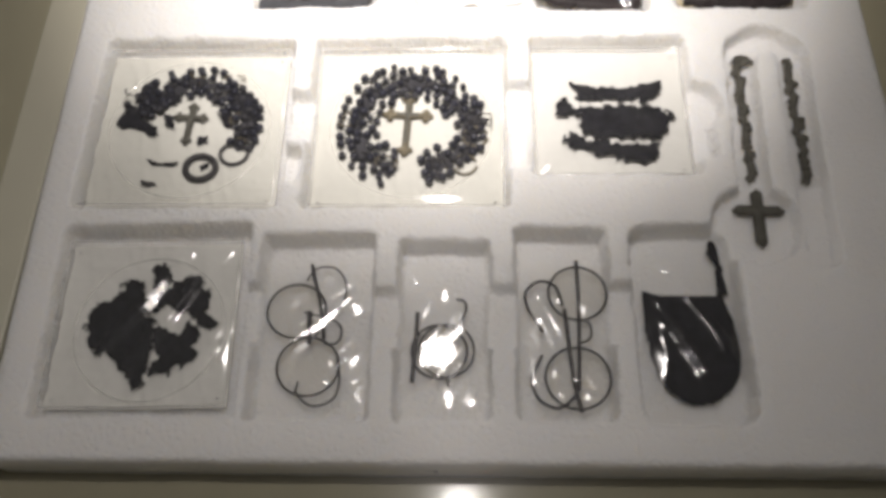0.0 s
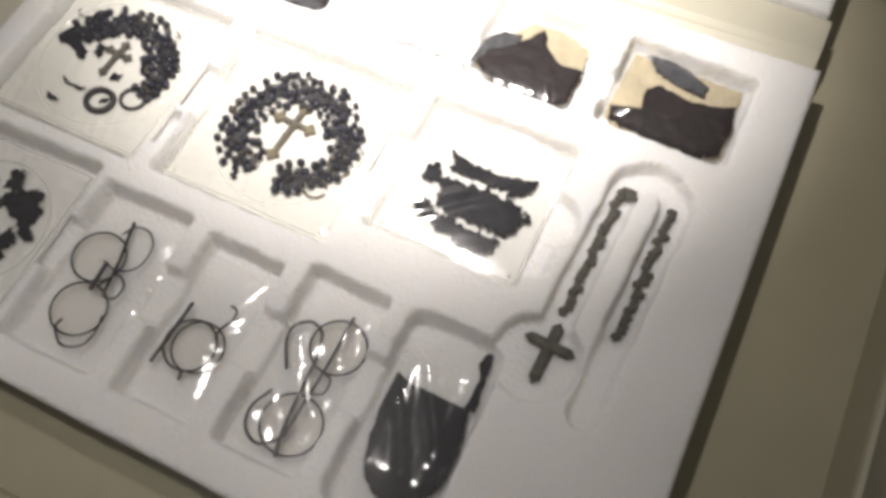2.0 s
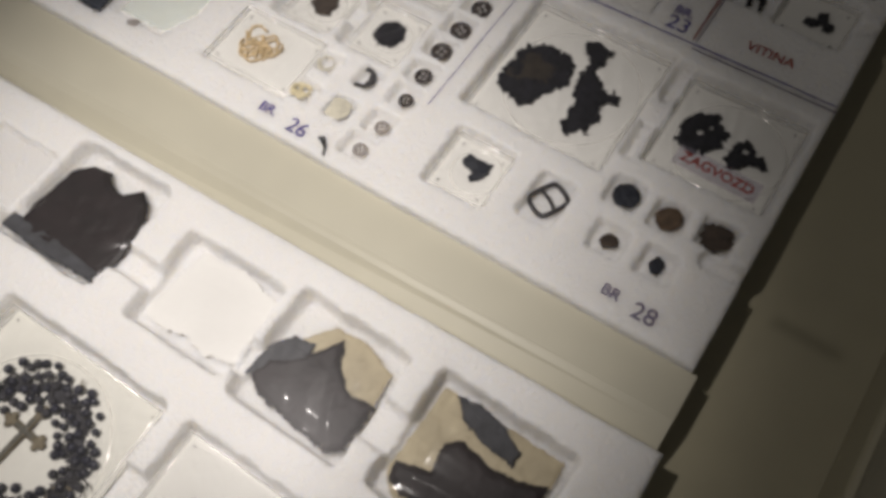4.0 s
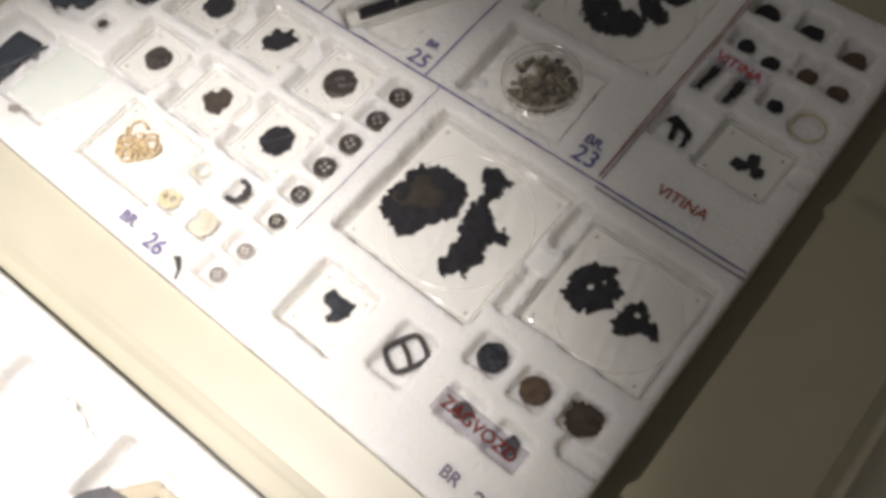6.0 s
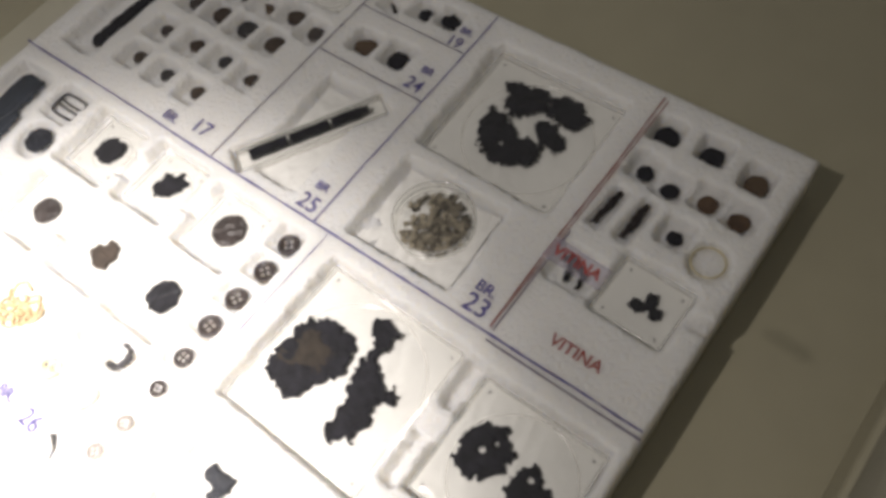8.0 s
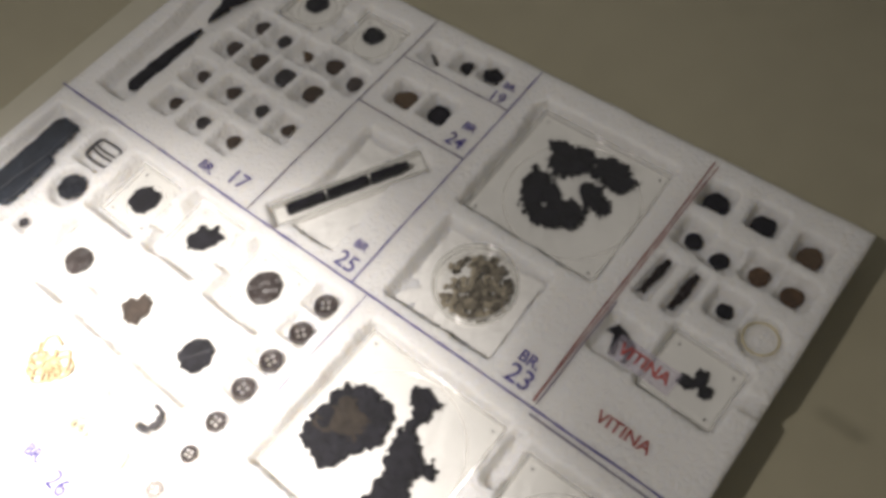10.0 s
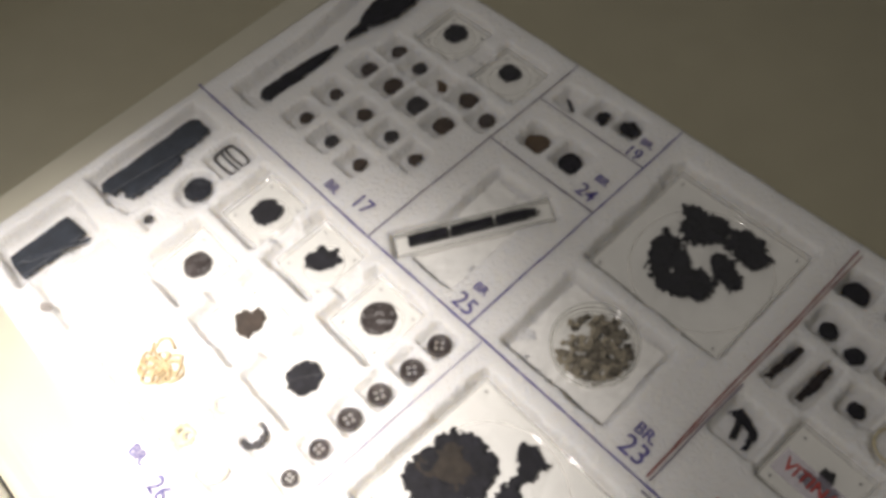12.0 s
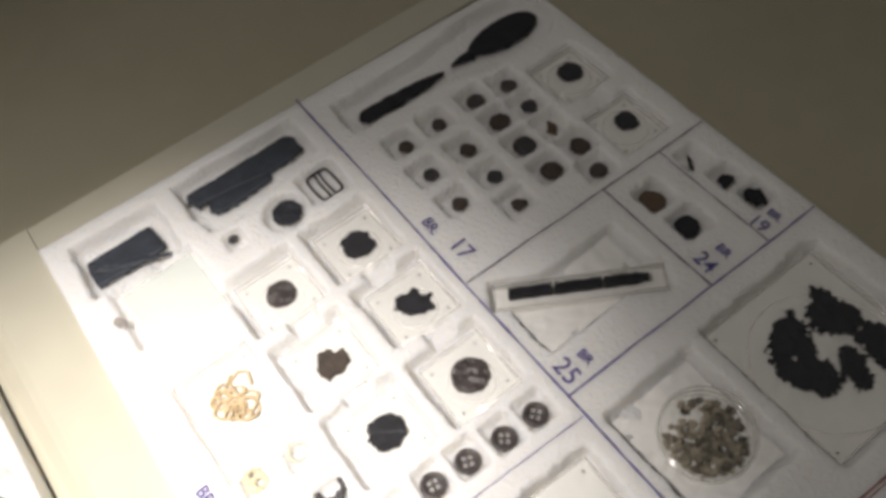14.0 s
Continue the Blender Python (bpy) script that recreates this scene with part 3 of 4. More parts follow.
def cross_mesh(name, w, h, bar, thick, arm, tips):
    """A flat cross with a bar at arm (mm above its foot) and round lobes at its ends."""
    poly = [(-bar / 2, -h / 2), (bar / 2, -h / 2), (bar / 2, arm - bar / 2), (w / 2, arm - bar / 2), (w / 2, arm + bar / 2), (bar / 2, arm + bar / 2), (bar / 2, h / 2), (-bar / 2, h / 2), (-bar / 2, arm + bar / 2), (-w / 2, arm + bar / 2), (-w / 2, arm - bar / 2), (-bar / 2, arm - bar / 2)]
    lo, hi = (-w / 2 - tips - 1, -h / 2 - tips - 1), (w / 2 + tips + 1, h / 2 + tips + 1)
    x, y = np.meshgrid(np.arange(lo[0], hi[0], 0.45), np.arange(lo[1], hi[1], 0.45))
    d = poly_distance(x, y, poly)
    if tips:
        for cx, cy in ((0, -h / 2), (0, h / 2), (-w / 2, arm), (w / 2, arm)):
            for ox, oy in ((0, 0), (-tips * 0.7, 0), (tips * 0.7, 0), (0, tips * 0.7), (0, -tips * 0.7)):
                d = np.minimum(d, np.hypot(x - cx - ox, y - cy - oy) - tips * 0.62)
    z = thick * np.sqrt(np.clip(-d / 1.0, 0, 1)) * (1 + 0.12 * vnoise(x, y, 3, 4))
    return grid_mesh(name, x, y, np.maximum(z, 0), d < 0.05)


def rosary_in_dish(x, y, z, label, arcs, cross, seed):
    """Loose beads heaped along arcs of a dish, links between them, and a cross among them."""
    rng = random.Random(seed)
    t = thing("rosary", x, y, z, 0, label, "rosary", "rosaries in dishes")
    placed = []
    for a0, a1, r0, r1, count in arcs:
        for _ in range(count * 14):
            if count <= 0:
                break
            a, r = radians(rng.uniform(a0, a1)), rng.uniform(r0, r1)
            px, py = r * math.cos(a), r * math.sin(a) * 0.97
            if all((px - q[0]) ** 2 + (py - q[1]) ** 2 > rng.choice((13, 18, 26, 34)) for q in placed):
                placed.append((px, py))
                me = rng.choice((bead_mesh, bead_mesh, small_bead, grey_mesh))
                part("bead", me, None, t, at=(px, py, rng.uniform(2.0, 3.6)))
                count -= 1
    for k, (a0, a1, r0, r1, count) in enumerate(arcs):
        steps = [radians(a0 + (a1 - a0) * j / 12) for j in range(13)]
        m = (r0 + r1) / 2
        poly = [(m * 1.13 * math.cos(a), m * 1.13 * math.sin(a)) for a in steps] + [(m * 0.86 * math.cos(a), m * 0.86 * math.sin(a)) for a in reversed(steps)]
        part("tangle", scrap("tangle", poly, 1.6, 2.8, 0.6, seed + k), GREYBEAD, t, "tangled dull links between the beads")
        for _ in range(int((a1 - a0) / 16)):
            a, m2, turn = radians(rng.uniform(a0, a1)), rng.uniform(r0, r1), rng.uniform(0, 360)
            loop = ring(rng.uniform(3, 6), rng.uniform(2.5, 5), 14, rng.uniform(0.4, 0.9), turn, turn + rng.uniform(120, 260), m2 * math.cos(a), m2 * math.sin(a))
            part("link", tube("link", loop, 0.45, 5), rng.choice((IRON, BRASS)), t, "bent wire link")
        steps = [radians(a0 + (a1 - a0) * j / 16) for j in range(17)]
        radii = [m + rng.uniform(-0.32, 0.32) * (r1 - r0) for _ in steps]
        chain = curve([(q * math.cos(a), q * math.sin(a), 2.4 + rng.uniform(0, 1.5)) for q, a in zip(radii, steps)], 80)
        part("chain", tube("chain", chain, 0.6, 6), IRON, t, "thin dark chain")
    w, h, bar, arm, tips, cx, cy, rot, mat = cross
    part("cross", cross_mesh("cross", w, h, bar, 2.4, arm, tips), mat, t, "small flared cross", at=(cx, cy, 0.6), rot=(0, 0, rot))
    return t


b1, base1 = specimen_box(4, 297, -10, 108, 102, 45.5, "square clear box with a cream card in the tray", dish=(1, 1))
r1 = rosary_in_dish(5, 298, -12, "burnt rosary of dark beads with a small cross", [(20, 168, 20, 41, 60), (-25, 20, 26, 41, 18)], (14, 22, 4.2, 4, 2.6, 0, 2, -4, WOODCROSS), 5)
for k, (dx, dy, poly) in enumerate([
        (-30, 3, [(-13, -1), (-6, 14), (-2, 12), (3, 2), (12, -2), (13, -9), (9, -9), (2, -5), (-3, -3), (-10, -3)]), (-12, -21, [(-12, 2), (-4, -1), (8, -2), (12, -1), (4, -4), (-6, -2.5)]),
        (30, 12, [(-10, 12), (4, 12), (10, -2), (8, -14), (2, -8), (-2, -2), (-9, 2)]), (-17, -36, [(-4.5, 2), (4, 1), (4.5, -1.6), (-4, -1.2)]), (-20, 14, [(-10, 4), (8, 10), (14, 4), (2, -2), (-4, -8), (-10, -4)]), (-28, 22, [(-6, -4), (-3, 8), (4, 12), (6, 4), (2, -6)]), (-12, 4, [(-4, 6), (2, 4), (4, -6), (-2, -3)]), (20, 6, [(-5, 8), (3, 6), (5, -8), (-1, -6)]), (8, -8, [(-3, 2), (3, 3), (4, -2), (-2, -3)])]):
    piece("burnt_scrap", 5 + dx, 297 + dy, -12, poly, CHAR if k != 3 else IRON, "small charred scrap beside the rosary beads", "burnt fragment", "scraps in the bead dish", 3.2, 0.7, 20 + k)
for dx, dy, r, w in ((10, -26, 8.3, 1.9), (27.5, -17, 7.6, 1.1)):
    solo("ring", tube("ring", ring(r, 1.6, 36, 0.9), w, 8, True), IRON, 5 + dx, 297 + dy, -12, 0, "dark blackened metal ring lying in the dish", "ring", "rings in the bead dish")
piece("burnt_scrap", 16, 272, -12, [(-3, 1), (3, 3), (4, -1), (-1, -3)], CHAR, "small charred scrap inside a metal ring", thick=2.2, ragged=0.5, seed=31)

b2, base2 = specimen_box(129, 297, -10, 104, 103, 45.5, "square clear box with a cream card holding beads", dish=(1, 1))
r2 = rosary_in_dish(130, 298, -12, "rosary of dark blue beads round a brass cross", [(18, 252, 19, 42.5, 116), (285, 318, 20, 40, 18), (318, 378, 26, 42, 15)], (20, 34, 4.4, 6, 3.6, -2, 1, -3, BRASS), 9)
for dx, dy, r in ((36, -6, 6.8), (30, -24, 6.6)):
    solo("ring", tube("ring", ring(r, 1.4, 36, 0.92, 20, 350), 0.7, 6), BRASS, 130 + dx, 297 + dy, -12, 0, "thin tarnished brass ring beside the beads", "ring", "rings in the bead dish")
part("inlay", cross_mesh("inlay", 13, 27, 2.6, 0.8, 6, 0), WOODCROSS, r2, "dark wooden inlay", at=(-2, 1, 2.7), rot=(0, 0, -3))

# charred cloth strips in a bagged box
specimen_box(241, 307, -9, 84, 84, 30, "clear box with three strips of charred cloth", card=WHITECARD, round_=False)
piece("cloth_strip", 0, 0, -10.5, [(221, 325), (240, 322), (256, 324), (271, 327), (270, 318), (266, 314), (246, 313), (224, 315)], CHAR, "strip of charred black cloth in a bag", "burnt cloth", "charred cloth strips", 3, 1.8, 41)
piece("cloth_strip", 0, 0, -10.5, [(211, 309), (214, 314), (220, 312), (222, 308), (232, 309), (252, 312), (275, 304), (273, 296), (266, 288), (226, 290), (224, 302), (212, 303)], CHAR, "broad strip of charred black cloth in a bag", "burnt cloth", "charred cloth strips", 3.4, 1.9, 42)
piece("cloth_strip", 0, 0, -10.5, [(213, 290), (218, 292), (230, 287), (250, 286), (266, 285), (264, 273), (246, 275), (228, 280), (214, 285)], CHAR, "narrow strip of charred black cloth in a bag", "burnt cloth", "charred cloth strips", 3, 1.8, 43)
bag("plastic_bag", 241, 305, -6.6, 84, 84, "clear plastic bag over charred cloth strips", 4, 2.0, wrinkle=0.03, folds=((-4, 3.4, 1.3), (6, 3, 1.0)), slope=42)

# rosary with a wooden cross in a curved channel
t = thing("rosary", 328, 300, -9, 0, "short rosary chain with an olive-brown wooden cross", "rosary")
link = scrap("link", disc_poly(2.6, 10, 1.2), 3.2, 0.7, 0.5, 8)
link.materials.append(WOODCROSS)
rng = random.Random(4)
for (ax, ay), (bx, by), n in (((-13, 38), (-16, -38), 21), ((15, 38), (14, -40), 21)):
    for k in range(n):
        f = k / (n - 1)
        part("bead", link, None, t, at=(ax + (bx - ax) * f + rng.uniform(-1.6, 1.6), ay + (by - ay) * f, 0.4), rot=(0, 0, rng.uniform(0, 180)))
    part("chain", tube("chain", curve([(ax + (bx - ax) * f + rng.uniform(-1.5, 1.5), ay + (by - ay) * f, 1.8) for f in np.linspace(0, 1, 14)], 60), 1.5, 6), WOODCROSS, t)
part("bead", scrap("bead", [(-5, 4), (5, 4), (6, -2), (-5, -4)], 3, 0.9, 0.5, 6), WOODCROSS, t, at=(-10, 39, 0.3))
part("cross", cross_mesh("cross", 23, 30, 6.4, 4.0, 4, 1.9), WOODCROSS, t, "thick wooden cross", at=(-15.5, -62, 0.5), rot=(0, 0, -2))

# burnt cloth in the lower box, under film
specimen_box(0, 181, -10, 90, 88, 38, "square clear box with burnt cloth under film", rot=1, card=WHITECARD, dish=(2, -3))
for k, poly in enumerate([
        [(-31, 181), (-26, 190), (-17, 195), (-14, 204), (-3, 203), (-2, 190), (4, 182), (6, 168), (3, 148), (0, 146), (-12, 160), (-24, 166), (-27, 174)],
        [(-1, 212), (3, 213), (10, 209), (9, 200), (2, 199)], [(14, 203), (24, 206), (30, 198), (31, 186), (36, 180), (33, 176), (26, 180), (20, 186), (10, 190), (2, 186), (4, 196)],
        [(6, 178), (18, 174), (22, 180), (28, 176), (27, 162), (20, 158), (16, 153), (6, 153), (10, 162), (5, 170)]]):
    piece("burnt_cloth", 0, 0, -12, poly, CHAR, "ragged piece of burnt black cloth in its box", "burnt cloth", "burnt cloth in the lower box", 3, 2.0, 50 + k)
bag("plastic_bag", 0, 178, -7.6, 92, 90, "clear film wrapped round the box of cloth", 11, 0.8, rot=1, wrinkle=0.12, folds=((-7, 3.2, 2.2), (8, 3.4, 2.2), (-34, 3, 1.8)), slope=56)


# ---- spectacles in bags ----
def arcline(pts, r, n=40):
    return tube("temple", curve([(a, b, c) for a, b, c in pts], n), r, 8)


t = thing("spectacles", 86, 178, -13, 0, "round wire spectacles folded in a bag", "spectacles", "old spectacles")
for cx, cy, r in ((-10, 9, 14.8), (-2, -20, 15.2)):
    part("rim", tube("rim", ring(r, 3, 44, 0.97, cx=cx, cy=cy), 0.65, 8, True), IRON, t)
    part("lens", scrap("lens", [(cx + a, cy + b) for a, b in disc_poly(r - 0.6, 40)], 1.0, 0.0, 0.8, 1, edge=4, lumps=0), LENS, t, "cloudy lens", at=(0, 0, 2.6), shadow=False)
part("temple", arcline([(-4, 34, 4), (-2, 26, 4), (2, 12, 4), (5, -6, 4)], 1.0), IRON, t)
part("temple", arcline([(-3, 8, 4.6), (-2.5, -2, 4.6), (-2, -9, 4.6)], 1.3), IRON, t)
part("ear_hook", arcline([(-6, 25, 4), (-1, 32, 4), (8, 32, 4), (14, 24, 4), (13, 12, 4), (4, 6, 4), (-6, 8, 4)], 0.55, 60), IRON, t)
part("ear_hook", arcline([(-6, -28, 4), (-6, -34, 4), (2, -40, 4), (12, -36, 4), (14, -26, 4), (12, -18, 4)], 0.6, 50), IRON, t)
part("bridge", arcline([(0, -6, 4.4), (6, 4, 4.4), (13, 0, 4.4), (12, -8, 4.4), (5, -9, 4.4)], 0.6), IRON, t)
bag("plastic_bag", 88, 178, -10.5, 58, 92, "creased clear bag holding wire spectacles", 3, 2.4, wrinkle=0.6, folds=((8, 3, 1.6), (-16, 3, 1.6)), slope=40)

t = thing("spectacles", 150, 172, -13, 0, "folded round spectacles with one clouded lens", "spectacles", "old spectacles")
part("rim", tube("rim", ring(13.6, 3, 44, cx=-2, cy=-6), 0.75, 8, True), IRON, t)
part("rim", tube("rim", ring(13.6, 1.6, 44, cx=1.5, cy=-5), 0.6, 8, True), IRON, t)
part("lens", scrap("lens", [(a - 2, b - 6) for a, b in disc_poly(13, 40)], 1.0, 0.0, 0.8, 1, edge=4, lumps=0), LENS, t, "cloudy lens", at=(0, 0, 2.6), shadow=False)
part("temple", arcline([(-13, 14, 4), (-13.5, 2, 4), (-15, -22, 4)], 1.1), IRON, t)
part("ear_hook", arcline([(6, 21, 4), (10, 20, 4), (11, 15, 4), (8, 8, 4), (8, 2, 4)], 0.7), IRON, t)
part("temple", arcline([(2, -19, 4), (3, -24, 4)], 0.9, 6), IRON, t)
bag("plastic_bag", 150, 174, -10.5, 42, 84, "creased clear bag holding folded spectacles", 7, 2.4, wrinkle=0.6, folds=((-12, 3, 1.4),), slope=50)

t = thing("spectacles", 209, 178, -13, 0, "thin wire spectacles with curled ear hooks", "spectacles", "old spectacles")
for cx, cy, r in ((8, 19, 14.6), (6, -25, 15.6)):
    part("rim", tube("rim", ring(r, 3, 44, 0.98, cx=cx, cy=cy), 0.7, 8, True), IRON, t)
    part("lens", scrap("lens", [(cx + a, cy + b) for a, b in disc_poly(r - 0.6, 40)], 1.0, 0.0, 0.8, 1, edge=4, lumps=0), LENS, t, "cloudy lens", at=(0, 0, 2.6), shadow=False)
part("temple", arcline([(8, 36, 4.6), (8, 10, 4.6), (6, -32, 4.6)], 1.0), IRON, t)
part("temple", arcline([(1, 10, 4), (2, -4, 4), (4, -28, 4), (7, -42, 4)], 1.1), IRON, t)
part("ear_hook", arcline([(-10, -2, 4), (-17, 10, 4), (-18, 19, 4), (-11, 25, 4), (-3, 22, 4), (0, 12, 4)], 0.85, 50), IRON, t)
part("ear_hook", arcline([(-11, -14, 4), (-16, -26, 4), (-13, -36, 4), (-4, -40, 4), (4, -34, 4), (6, -26, 4)], 0.8, 50), IRON, t)
part("bridge", arcline([(9, 4, 4.4), (13, 2, 4.4), (13, -5, 4.4), (8, -8, 4.4)], 0.6), IRON, t)
bag("plastic_bag", 209, 179, -10.5, 44, 94, "creased clear bag holding curled wire spectacles", 17, 2.4, wrinkle=0.6, folds=((4, 3, 1.4),), slope=120)

# black pouch
t = thing("spectacle_pouch", 0, 0, -13, 0, "black leather spectacle pouch in a clear bag", "pouch")
part("body", scrap("body", [(249, 200), (258, 197), (290, 197), (294, 182), (295, 166), (293, 155), (288, 147), (281, 142), (273, 140), (265, 141), (258, 146), (254, 153), (251, 165), (249, 182)], 5.0, 0.25, 0.8, 60, edge=6, lumps=0.12), CHAR, t)
part("strap", scrap("strap", [(286, 228), (290, 227), (293, 196), (287, 196), (288, 212), (284, 220)], 2.6, 0.4, 0.5, 61), CHAR, t, "narrow torn strap")
bag("plastic_bag", 271, 180, -10, 49, 98, "clear plastic bag round a black pouch", 23, 4.2, wrinkle=0.3, folds=((10, 2, 1.5), (-6, 2.4, 1.2)), slope=118)

# ---- rear row of the front tray: purses in bags ----
piece("leather_purse", 0, 0, -10, [(42, 381), (41, 399), (44, 424), (52, 433), (64, 435), (73, 428), (80, 428), (88, 436), (98, 430), (103, 420), (107, 401), (104, 384), (96, 381), (60, 380)], BROWNCHAR, "dark brown leather purse with a torn top", "purse", thick=6, ragged=0.5, seed=70, step=0.8, lumps=0.04, edge=4)
piece("leather_flap", 0, 0, -7, [(36, 378), (36, 388), (70, 389), (103, 386), (104, 379), (70, 377)], GREYCLOTH, "narrow dark flap along a leather purse", "purse flap", thick=3.2, ragged=0.4, seed=71, step=0.8, lumps=0.15, edge=2)
bag("plastic_bag", 74, 408, -7.6, 70, 64, "clear plastic bag round a brown purse", 29, 5.0, wrinkle=0.25)
piece("paper_sheet", 163, 403, -9.5, [(-28, -19), (-22, 23), (4, 25), (30, 20), (31, -18), (14, -22), (0, -19), (-14, -23)], WHITECARD, "blank white paper laid in a pocket", "paper", thick=0.8, ragged=0.6, seed=72, step=0.9)
bag("plastic_bag", 12, 405, -3.8, 46, 38, "empty flat clear plastic bag in a pocket", 37, 0.8, wrinkle=0.5)
piece("purse_lining", 235, 404, -11, [(-29, -14), (-24, 8), (-10, 25), (8, 27), (28, 20), (31, -8), (22, -26), (-20, -22)], TAN, "tan cloth lining of a burnt purse", "purse lining", "tan purse linings", 2.5, 0.7, 73, step=0.8, edge=3)
piece("leather_purse", -2.2, 0.9, -9.5, [(206, 385), (210, 396), (221, 404), (236, 425), (243, 412), (254, 404), (269, 405), (268, 380), (262, 374), (240, 376), (216, 379)], BROWNCHAR, "burnt dark purse folded to a point", "purse", "", 5, 0.6, 74, step=0.8, lumps=0.07, edge=3)
piece("grey_flap", -2.2, 0.9, -9, [(204, 384), (205, 402), (213, 413), (226, 415), (225, 400), (214, 388)], GREYCLOTH, "grey cloth flap beside a burnt purse", "purse flap", "", 3, 0.5, 75, step=0.8)
bag("plastic_bag", 235, 403, -7.6, 66, 62, "clear plastic bag round a folded purse", 41, 5.0, wrinkle=0.22, folds=((-8, 2.2, 1.5),), slope=120)
piece("purse_lining", 321, 405, -11.5, [(-35, -20), (-33, 28), (33, 27), (35, -22), (10, -29), (-28, -28)], TAN, "tan lining of a square burnt purse", "purse lining", "tan purse linings", 2.5, 0.5, 76, step=0.8, edge=3)
piece("leather_purse", -0.5, 2.6, -10, [(288, 389), (304, 393), (303, 408), (310, 413), (330, 409), (340, 411), (354, 416), (357, 400), (355, 380), (344, 374), (300, 376), (290, 379)], BROWNCHAR, "square black leather purse in a bag", "purse", "", 5.5, 0.6, 77, step=0.8, lumps=0.05, edge=4)
piece("grey_flap", -0.5, 2.6, -9.5, [(296, 429), (308, 432), (322, 429), (335, 422), (336, 414), (318, 416), (304, 421)], GREYCLOTH, "grey cloth flap above a black purse", "purse flap", "", 3, 0.7, 78, step=0.8)
bag("plastic_bag", 321, 404, -8.6, 74, 62, "clear plastic bag round a square purse", 43, 5.0, wrinkle=0.25, folds=((-14, 2.5, 1.6),), slope=5)


# ---- finds of the rear panel ----
for k, (poly, x, y) in enumerate([([(-10, -22), (-10, 19), (10, 21), (12, 17), (11, -22), (0, -23)], -30, 539)]):
    piece("leather_strap", x - 6.2, y + 0.2, -10, poly, NAVY, "dark blue-grey strip of leather in a pocket", "leather strap", "blue-grey leather straps", 4.8, 0.25, 80 + k, edge=1.5, lumps=0.06)
piece("leather_strip", -33.0, 538.5, -5.8, [(-8, -20), (-2, -8), (6, 8), (14, 22), (16, 20), (10, 4), (4, -10), (-3, -22)], NAVY, "curled thin strip lying on blue-grey leather", "leather strip", thick=2, ragged=0.4, seed=84)
piece("leather_strap", -42.2, 619.5, -9.6, [(-8, -36), (-9, 32), (-5, 37), (8, 37), (10, 30), (11, 8), (8, -10), (5, -34), (-2, -38)], NAVY, "long tapering blue-grey leather strap", "leather strap", "blue-grey leather straps", 5.5, 0.25, 82, edge=1.5, lumps=0.06)
piece("leather_strap", -30.0, 606.5, -9.6, [(-8, -14), (-6, 12), (-1, 26), (3, 22), (5, -2), (4, -14), (-2, -17)], NAVY, "shorter blue-grey strap lying beside another", "leather strap", "blue-grey leather straps", 4.4, 0.3, 83, edge=1.5, lumps=0.08)


def buckle(x, y, z, rot, w, h, bars, label, r=1.35):
    t = thing("buckle", x, y, z, rot, label, "buckle", "small metal buckles")
    c = 3.0
    pts = [(-w / 2 + c, -h / 2, r), (w / 2 - c, -h / 2, r), (w / 2, -h / 2 + c, r), (w / 2, h / 2 - c, r), (w / 2 - c, h / 2, r), (-w / 2 + c, h / 2, r), (-w / 2, h / 2 - c, r), (-w / 2, -h / 2 + c, r)]
    part("frame", tube("frame", curve(pts, 40, True), r, 8, True), IRON, t)
    for b in bars:
        part("bar", tube("bar", curve([(b - 0.6, -h / 2, r), (b + 0.5, 0, r * 1.3), (b, h / 2, r)], 12), r * 0.85, 8), IRON, t)
    return t


buckle(-3, 651.2, -6, -88, 14, 20, (-1.6, 1.6), "dark three-slot strap buckle in a pocket", 0.9)
buckle(279, 544.5, -6, 62, 18, 14, (0,), "dark square buckle with a middle bar", 1.35)


def coin(name, x, y, z, r, mat, label, category, group, seed, ragged=0.35, thick=2.0, sx=1.0, rot=0):
    return piece(name, x, y, z, disc_poly(r, 26, sx), mat, label, category, group, thick, ragged, seed, rot=rot, step=0.45, lumps=0.25, edge=0.9)


coin("old_button", 0.9, 623.7, -6, 9.0, DARKNAVY, "large dark blue-grey round button", "button", "", 90, 0.3, 3)
coin("old_stud", -3.1, 590.7, -5, 3.2, IRON, "tiny dark metal stud in a pocket", "stud", "", 91, 0.3, 2)
solo("glass_shard", scrap("glass_shard", [(-12, 523), (-12, 568), (31, 570), (33, 545), (24, 524)], 1.6, 0.2, 0.9, 92, edge=2, lumps=0.05), SHARD, 0, 0, -5.6, 0, "pale greenish three-cornered shard of glass", "glass shard", shadow=False)
piece("old_scrap", 7, 518.5, -1, [(-5, -1), (0, 3), (5, 2), (4, -3), (-2, -4)], GREYBUTTON, "small grey scrap below a glass shard", "scrap", thick=1.5, ragged=0.6, seed=93)

